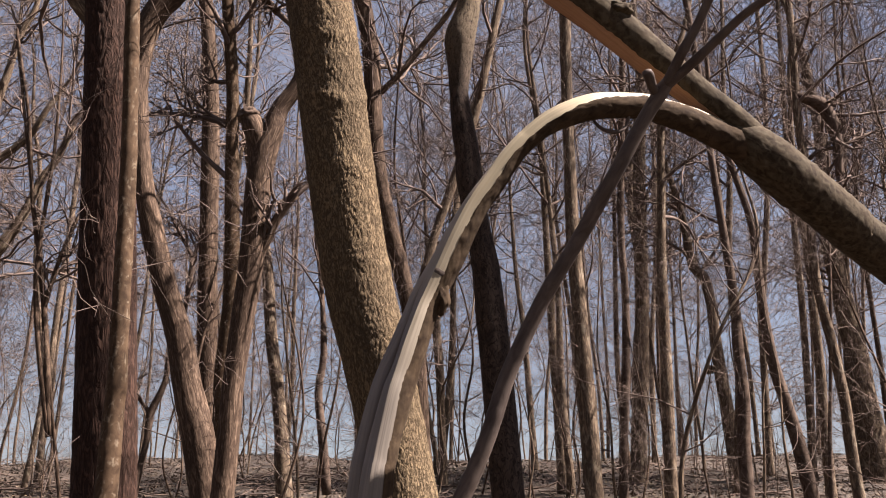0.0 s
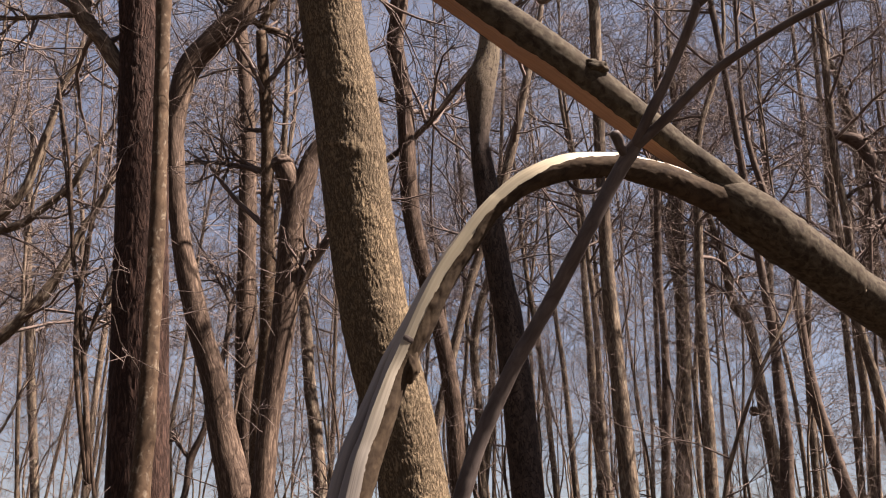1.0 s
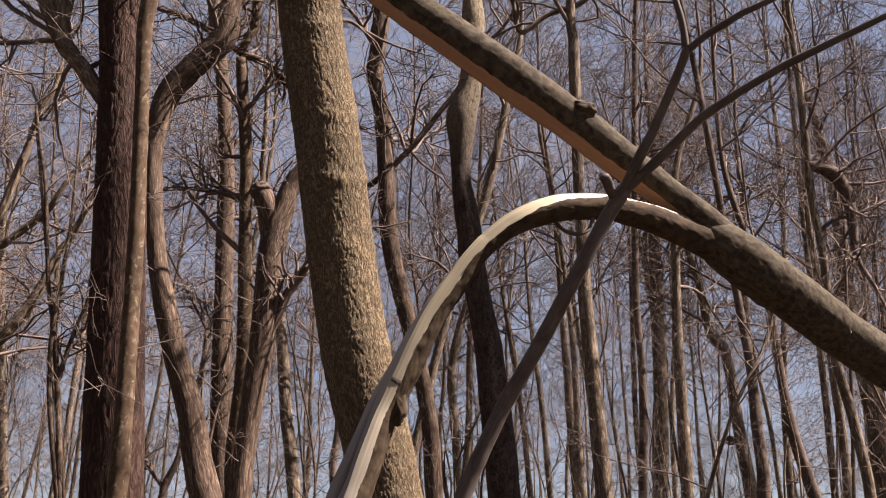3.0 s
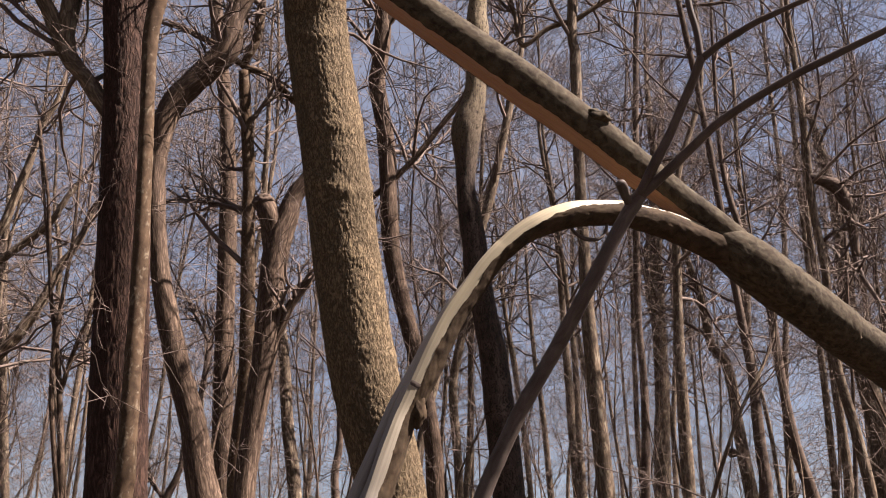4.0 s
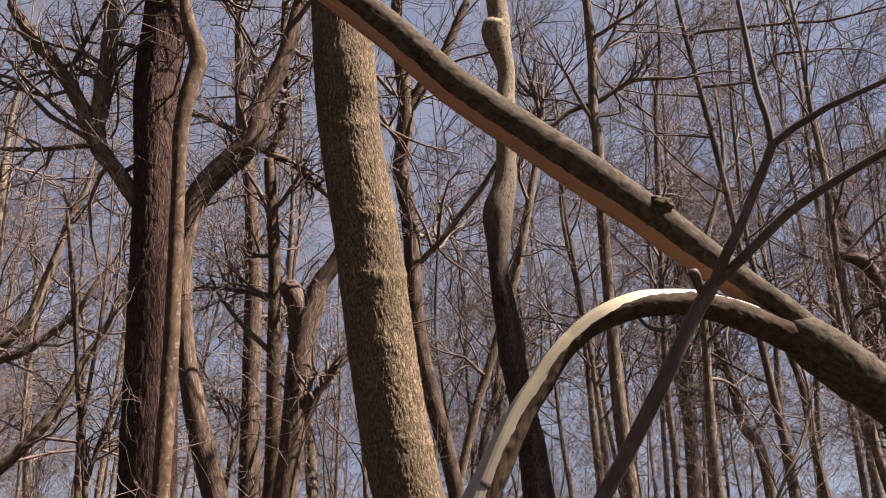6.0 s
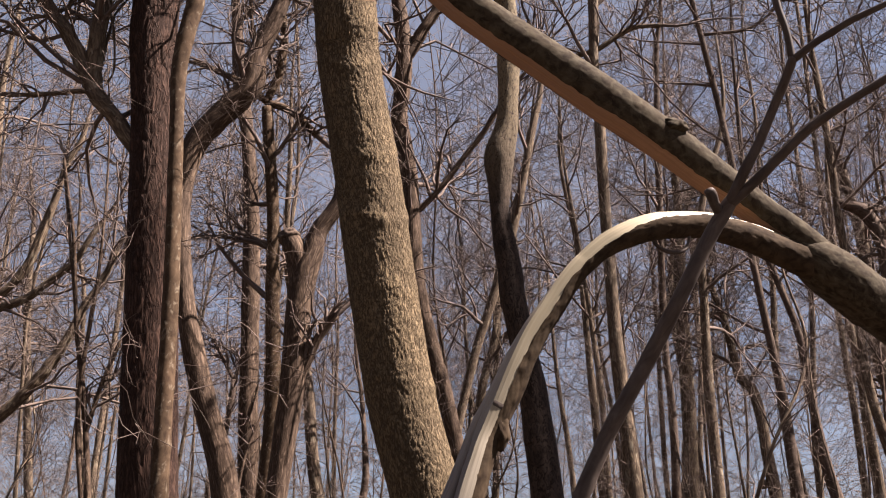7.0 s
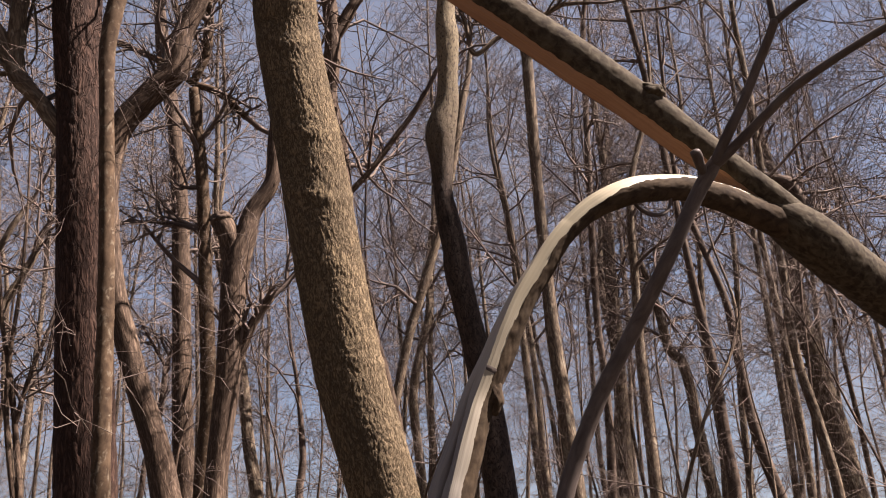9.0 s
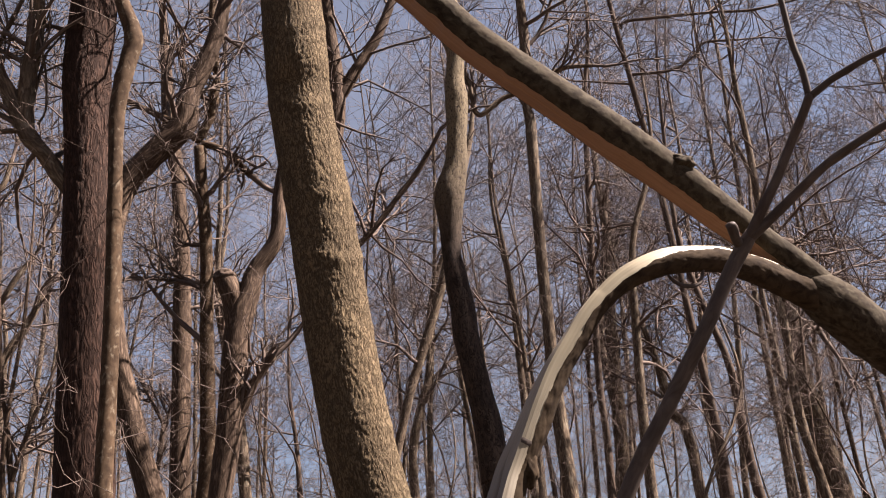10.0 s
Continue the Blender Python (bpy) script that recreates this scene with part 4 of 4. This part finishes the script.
def swept(rows, step):
    """Even stations along control rows (x, y, z, half width, ...): centres, the other columns, metres along, the tangent, the upper and the facing side."""
    p = np.array(rows, float)
    p = np.vstack([2 * p[0] - p[1], p, 2 * p[-1] - p[-2]])
    out = []
    for a, b, c, d in zip(p[:-3], p[1:-2], p[2:-1], p[3:]):
        n = max(1, int(np.linalg.norm((c - b)[:3]) / step + 0.5))
        q = (np.arange(n) / n)[:, None]
        out.append(0.5 * (2 * b + (c - a) * q + (2 * a - 5 * b + 4 * c - d) * q ** 2 + (3 * b - a - 3 * c + d) * q ** 3))
    out = np.vstack(out + [p[-2][None]])
    c = out[:, :3]
    v = np.concatenate([[0], np.cumsum(np.linalg.norm(np.diff(c, axis=0), axis=1))])
    t = np.gradient(c, axis=0)
    t /= np.linalg.norm(t, axis=1)[:, None]
    e2 = FACING - t * (t @ FACING)[:, None]
    e2 /= np.linalg.norm(e2, axis=1)[:, None]
    return c, out[:, 3], out[:, 4:], v, np.cross(t, e2), e2


def band(name, line, X, H, mat, parent, out=None, label=""):
    """A strip of skin along a swept line; X, H: its outline in half widths, up and towards the facing side, one row a station."""
    c, w, _, v, e1, e2 = line
    n, k = X.shape
    lift = np.zeros((n, k)) if out is None else out
    size = np.sqrt(X ** 2 + H ** 2) + 1e-6
    reach = w[:, None] + lift / size
    P = c[:, None] + (reach * X)[..., None] * e1[:, None] + (reach * H)[..., None] * e2[:, None]
    step = np.sqrt(np.diff(X, axis=1) ** 2 + np.diff(H, axis=1) ** 2) * w[:, None]
    U = np.concatenate([np.zeros((n, 1)), np.cumsum(step, axis=1)], 1)
    V = np.repeat(v[:, None], k, 1)
    i, j = np.meshgrid(np.arange(n - 1), np.arange(k - 1), indexing="ij")
    i, j = i.ravel(), j.ravel()
    f = np.stack([i * k + j, i * k + j + 1, (i + 1) * k + j + 1, (i + 1) * k + j], 1)
    uv = np.stack([np.stack([U[a, b], V[a, b]], 1) for a, b in ((i, j), (i, j + 1), (i + 1, j + 1), (i + 1, j))], 1)
    return part(name, mesh_of(name, P.reshape(-1, 3), f, [mat], uv), parent, label)


def chord(xa, ha, xb, hb, k, bulge):
    """k points from one outline point to another, swelling outward by bulge."""
    q = np.linspace(0, 1, k)[None]
    X, H = xa[:, None] * (1 - q) + xb[:, None] * q, ha[:, None] * (1 - q) + hb[:, None] * q
    push = bulge * 4 * q * (1 - q)
    dx, dh = (xb - xa)[:, None], (hb - ha)[:, None]
    lg = np.sqrt(dx ** 2 + dh ** 2) + 1e-6
    side = np.sign(X * -dh + H * dx + 1e-9)
    return X - dh / lg * push * side, H + dx / lg * push * side


def rough(T, V, seed, amount):
    """Lumpy bark in metres: broad swellings, small warts and fine scales."""
    return amount * (1.2 * (value_noise(T * 1.3, V / 0.06, seed) - 0.5) + 0.9 * (value_noise(T * 3, V / 0.016, seed + 1) - 0.5) + 0.7 * (value_noise(T * 8, V / 0.006, seed + 2) - 0.5))


broken = new("split_sapling")
tagged(broken, "leaning sapling trunk split lengthwise, one half bent over in an arch", "broken trunk")

# the bent half, from the fork over the arch and down: x, y, z, half width, where the shaded edge and the bark begin (0 to 1 across)
arch = [(0.66, 1.845, 2.262, 0.016, 0, 0.0), (0.6035, 1.80, 2.284, 0.0275, 0, 0.0), (0.5495, 1.77, 2.3045, 0.0285, 0, 0.0), (0.495, 1.745, 2.3205, 0.0250, 0, 0.01), (0.436, 1.71, 2.332, 0.0235, 0, 0.02), (0.3815, 1.675, 2.3345, 0.0218, 0, 0.06), (0.344, 1.655, 2.3355, 0.0216, 0, 0.13),
        (0.2725, 1.625, 2.324, 0.0218, 0, 0.24), (0.2375, 1.615, 2.3135, 0.0215, 0, 0.34), (0.204, 1.61, 2.3, 0.0200, 0, 0.46), (0.1745, 1.61, 2.284, 0.0185, 0, 0.52), (0.143, 1.61, 2.2575, 0.0172, 0, 0.54),
        (0.1135, 1.61, 2.2245, 0.0172, 0.02, 0.54), (0.0870, 1.61, 2.1855, 0.0190, 0.06, 0.56), (0.0565, 1.61, 2.142, 0.0206, 0.12, 0.58), (0.029, 1.61, 2.092, 0.0230, 0.20, 0.58), (0.006, 1.61, 2.044, 0.0244, 0.25, 0.60)]
arch += [(-0.0220, 1.61, 1.991, 0.0256, 0.34, 0.64), (-0.0375, 1.605, 1.949, 0.0268, 0.34, 0.64), (-0.0545, 1.6, 1.901, 0.0294, 0.36, 0.68), (-0.0685, 1.597, 1.8635, 0.0315, 0.41, 0.69), (-0.0795, 1.592, 1.8265, 0.0325, 0.43, 0.72),
         (-0.0990, 1.585, 1.745, 0.0325, 0.49, 0.80), (-0.1075, 1.58, 1.6835, 0.0330, 0.5, 0.84), (-0.13, 1.575, 1.45, 0.035, 0.5, 0.86), (-0.17, 1.56, 0.9, 0.039, 0.5, 0.86), (-0.20, 1.55, 0.1, 0.044, 0.5, 0.86)]
line = swept(arch, 0.004)
more, along = line[2:4]
low = np.clip((more[:, 0] - 0.05) / 0.3, 0, 1)
xb = 1 - 2 * np.clip(more[:, 0], 0, 1)
tear = 0.07 * (value_noise(along * 0 + 3.1, along / 0.017, 5) - 0.5) + 0.06 * (value_noise(along * 0 + 7.7, along / 0.006, 6) - 0.5)
xc = np.clip(1 - 2 * more[:, 1], -0.95, 0.985)
xr = np.clip(1 - 2 * (more[:, 1] - 0.03 + tear * np.clip(more[:, 1] * 3, 0.25, 1) * (1 - 0.7 * low)), -0.95, 0.99)
hb = 0.85 * np.sqrt(np.clip(1 - xb ** 2, 0, 1))
sink = 1 - 0.06 * low
hc = 0.85 * np.sqrt(np.clip(1 - xc ** 2, 0, 1)) * sink
k = 72
ease = np.linspace(0, 1, k)[None]
tc = np.arccos(xr)[:, None]
T = tc + (2 * math.pi - 0.9 - tc) * ease
X = np.cos(T)
H = np.sin(T) * np.where(T < math.pi, 0.85 * (sink[:, None] + (1 - sink[:, None]) * np.clip((T - tc) / (math.pi - tc), 0, 1)), 0.9)
V = np.repeat(along[:, None], k, 1)
warts = rough(T, V, 51, 0.0013) + 0.0011 - 0.0012 * np.exp(-ease * 14)
bent = band("bent_half", line, X, H, ARCHBARK, broken, warts, "dark rough bark on the bent half")
turn = np.repeat(np.linspace(-0.9, 0, 13)[None, :-1], len(along), 0)
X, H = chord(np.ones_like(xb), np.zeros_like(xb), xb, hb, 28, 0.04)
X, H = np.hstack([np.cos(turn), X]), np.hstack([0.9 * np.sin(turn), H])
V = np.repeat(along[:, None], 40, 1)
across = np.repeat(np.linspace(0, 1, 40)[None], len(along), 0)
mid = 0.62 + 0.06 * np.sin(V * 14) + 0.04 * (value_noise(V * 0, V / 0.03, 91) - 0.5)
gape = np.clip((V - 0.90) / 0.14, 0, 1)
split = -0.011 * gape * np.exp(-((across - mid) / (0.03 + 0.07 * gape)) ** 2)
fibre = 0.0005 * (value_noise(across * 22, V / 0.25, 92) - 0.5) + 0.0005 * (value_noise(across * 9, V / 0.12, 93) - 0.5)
# the edge turned from the sun takes the greyer shade tone
band("split_edge", line, X, H, SHADEWOOD, bent, split + fibre, "torn wood with a long crack, its shade put into a greyer tone")
X, H = chord(xb, hb, xc, hc, 30, 0.04)
V = np.repeat(along[:, None], 30, 1)
across = np.repeat(np.linspace(0, 1, 30)[None], len(along), 0)
fibre = 0.0003 * (value_noise(across * 14, V / 0.3, 94) - 0.5) + 0.0004 * (value_noise(across * 5, V / 0.12, 95) - 0.5) * np.clip(np.minimum(across, 1 - across) * 8, 0, 1)
band("split_face", line, X, H, PALEWOOD, bent, fibre, "fresh pale torn wood")
# narrow brown strip on the torn face stands in for a cast shadow
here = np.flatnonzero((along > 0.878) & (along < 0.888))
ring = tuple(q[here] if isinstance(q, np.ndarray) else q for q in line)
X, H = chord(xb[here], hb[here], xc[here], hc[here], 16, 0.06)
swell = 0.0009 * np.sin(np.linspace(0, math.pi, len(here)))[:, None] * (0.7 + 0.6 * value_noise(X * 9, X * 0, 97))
band("scar_ring", ring, X, H, NEARTWIG, bent, swell - 0.0003, "narrow brown strip across the torn wood, standing for a cast shadow")

# the straight half: x, y, z, half width, where the bare face begins
limb = [(0.66, 1.845, 2.268, 0.018, 0.84), (0.6035, 1.80, 2.299, 0.0285, 0.84), (0.5495, 1.77, 2.335, 0.0295, 0.84), (0.5095, 1.748, 2.363, 0.0262, 0.82), (0.4515, 1.727, 2.397, 0.0292, 0.75), (0.382, 1.701, 2.443, 0.0330, 0.74), (0.289, 1.667, 2.507, 0.0358, 0.74), (0.2035, 1.636, 2.5595, 0.0375, 0.745),
        (0.1305, 1.608, 2.6035, 0.0360, 0.755), (-0.024, 1.553, 2.6985, 0.0340, 0.755), (-0.1005, 1.525, 2.7595, 0.0332, 0.755), (-0.1665, 1.50, 2.8140, 0.0328, 0.755), (-0.42, 1.41, 2.995, 0.033, 0.76), (-0.9, 1.24, 3.33, 0.029, 0.76)]
line = swept(limb, 0.004)
more, along = line[2:4]
ragged = 0.05 * (value_noise(along * 0 + 1.7, along / 0.03, 15) - 0.5) + 0.04 * (value_noise(along * 0 + 2.7, along / 0.009, 16) - 0.5)
tc = np.arccos(1 - 2 * (more[:, 0] + ragged))[:, None]
td = -2.85
T = td + (tc - td) * np.linspace(0, 1, 84)[None]
V = np.repeat(along[:, None], 84, 1)
upper = band("upper_half", line, np.cos(T), 0.92 * np.sin(T), LIMBBARK, broken, rough(T, V, 61, 0.0010) + 0.0006, "grey mottled bark on the straight half")
xc, hc = np.cos(tc[:, 0]), 0.92 * np.sin(tc[:, 0])
X, H = chord(xc, hc, np.full_like(xc, math.cos(td)), np.full_like(xc, 0.92 * math.sin(td)), 36, -0.03)
V = np.repeat(along[:, None], 36, 1)
across = np.repeat(np.linspace(0, 1, 36)[None], len(along), 0)
fibre = (0.0004 * (value_noise(across * 16, V / 0.35, 98) - 0.5) + 0.0009 * (value_noise(across * 6, V / 0.15, 99) - 0.5)) * np.clip(np.minimum(across, 1 - across) * 9, 0, 1)
band("split_face", line, X, H, ORANGEWOOD, upper, fibre, "orange-brown torn wood")

butt = [(0.503, 1.744, 2.342, 0.01), (0.526, 1.758, 2.33, 0.023), (0.5475, 1.77, 2.3175, 0.0365), (0.57, 1.783, 2.3055, 0.0425), (0.6015, 1.8, 2.290, 0.0458), (0.6615, 1.845, 2.263, 0.0469), (0.7255, 1.895, 2.2385, 0.0464), (0.7925, 1.95, 2.2125, 0.0464), (0.865, 2.01, 2.1855, 0.0466), (1.498, 2.5, 1.969, 0.051), (2.598, 3.24, 1.499, 0.055), (3.898, 4.1, 0.449, 0.065)]
def warty(T, V, R):
    node = 0.0022 * np.exp(-((V - 0.210) / 0.005) ** 2) - 0.0012 * np.exp(-((V - 0.224) / 0.006) ** 2)
    return rough(T, V, 71, 0.0015) * np.clip(np.minimum(T, 2 * np.pi - T) * 3, 0, 1) + node
part("trunk", tube_mesh("trunk", smooth_path(butt, 0.008), 84, LIMBBARK, warty), broken, "mottled grey-brown bark")
part("bark_strip", tube_mesh("bark_strip", smooth_path([(0.250, 1.63, 2.318, 0.0025), (0.255, 1.63, 2.300, 0.0025), (0.265, 1.63, 2.287, 0.003), (0.283, 1.635, 2.28, 0.0036), (0.303, 1.635, 2.283, 0.003), (0.314, 1.64, 2.300, 0.003), (0.318, 1.64, 2.320, 0.0025)], 0.0025), 12, NEARTWIG, lumps(0.35, 73, 0.02)), broken, "curled hanging strip of bark")


def knot(name, at, size, mat, parent, seed, squash=(1, 1, 1)):
    bm = bmesh.new()
    bmesh.ops.create_icosphere(bm, subdivisions=4, radius=1.0)
    for q in bm.verts:
        k = 1 + 0.3 * noise.noise(q.co * 1.7 + Vector((seed, 0, 0))) + 0.12 * noise.noise(q.co * 4.5 + Vector((0, seed, 0)))
        q.co = Vector((q.co.x * squash[0], q.co.y * squash[1], q.co.z * squash[2])) * size * k + Vector(at)
    uv = bm.loops.layers.uv.new("skin")
    for fc in bm.faces:
        fc.smooth = True
        for lp in fc.loops:
            lp[uv].uv = (lp.vert.co.x + lp.vert.co.y, lp.vert.co.z)
    me = bpy.data.meshes.new(name)
    bm.to_mesh(me)
    bm.free()
    me.materials.append(mat)
    return part(name, me, parent)


knot("knot", (0.309, 1.650, 2.517), 0.0155, LIMBBARK, upper, 3, (1.8, 1.2, 0.8))
knot("knot", (0.001, 1.604, 1.988), 0.0135, ARCHBARK, bent, 5, (0.9, 0.9, 2.0))

# ---- the forked shoot close by ----
shoot = new("forked_sapling")
tagged(shoot, "thin brown forked sapling standing before the split trunk", "sapling")
stem = [(-0.62, 1.80, -0.1, 0.0185), (-0.44, 1.76, 0.7, 0.017), (-0.10, 1.65, 1.43, 0.0145), (0.046, 1.62, 1.715, 0.0130), (0.103, 1.61, 1.868, 0.0125), (0.145, 1.6, 1.956, 0.0122), (0.167, 1.59, 1.997, 0.0120), (0.221, 1.562, 2.083, 0.0118), (0.267, 1.522, 2.162, 0.0115), (0.313, 1.505, 2.244, 0.0112), (0.340, 1.493, 2.286, 0.0112), (0.355, 1.482, 2.306, 0.0090)]
part("stem", tube_mesh("stem", smooth_path(stem, 0.012), 24, NEARTWIG, nodes(81)), shoot)
for line, more in (([(0.348, 1.487, 2.296, 0.0085), (0.368, 1.455, 2.334, 0.0078), (0.389, 1.435, 2.37, 0.0072), (0.409, 1.41, 2.412, 0.007), (0.424, 1.385, 2.444, 0.0068), (0.433, 1.365, 2.468, 0.0070)], 0),
                   ([(0.348, 1.487, 2.295, 0.0085), (0.385, 1.46, 2.321, 0.0074), (0.416, 1.435, 2.345, 0.0070), (0.453, 1.4, 2.371, 0.0068), (0.489, 1.37, 2.387, 0.0064), (0.524, 1.345, 2.401, 0.006), (0.56, 1.325, 2.415, 0.0058), (0.595, 1.305, 2.425, 0.0055)], 5),
                   ([(0.432, 1.367, 2.464, 0.0058), (0.428, 1.36, 2.507, 0.0050), (0.42, 1.355, 2.544, 0.0048), (0.416, 1.35, 2.586, 0.0046), (0.413, 1.345, 2.625, 0.0044)], 5),
                   ([(0.432, 1.367, 2.464, 0.0058), (0.461, 1.35, 2.481, 0.0052), (0.482, 1.335, 2.488, 0.005), (0.505, 1.315, 2.494, 0.0046), (0.526, 1.3, 2.497, 0.0044)], 5)):
    a, b = line[-2], line[-1]
    if more:
        line = line + [tuple(b[k] + (b[k] - a[k]) * more for k in range(3)) + (b[3] * 0.6,)]
    part("branch", tube_mesh("branch", smooth_path(line, 0.008), 18, NEARTWIG, nodes(83)), shoot)
part("stub", tube_mesh("stub", smooth_path([(0.336, 1.497, 2.280, 0.0070), (0.326, 1.482, 2.292, 0.0075), (0.318, 1.468, 2.302, 0.0085), (0.314, 1.462, 2.307, 0.0080)], 0.003), 16, NEARTWIG, lumps(0.12, 85, 0.02)), shoot, "blunt grey stub of a lost twig")

crook = [o for o in scene.objects if o.name.startswith("crooked_tree")][0]
knot("burl", [a - b for a, b in zip((6.13, 24, 5.62), crook.location)], 0.11, GREYBARK, crook, 9)

snapped = [o for o in scene.objects if o.name.startswith("broken_top_tree")][0]
snag = part("broken_limb", tube_mesh("broken_limb", smooth_path([(-2.27, 12.2, 6.18, 0.141), (-2.33, 12.2, 6.48, 0.149), (-2.39, 12.2, 6.73, 0.143), (-2.46, 12.2, 6.88, 0.129)], 0.04) - np.array([*snapped.location, 0.0]), 20, REDBARK, lumps(0.14, 9, 0.15)), snapped)
knot("stub", [a - b for a, b in zip((-2.46, 12.2, 6.88), snapped.location)], 0.135, DARKBARK, snag, 14, (1.1, 1.0, 0.85))
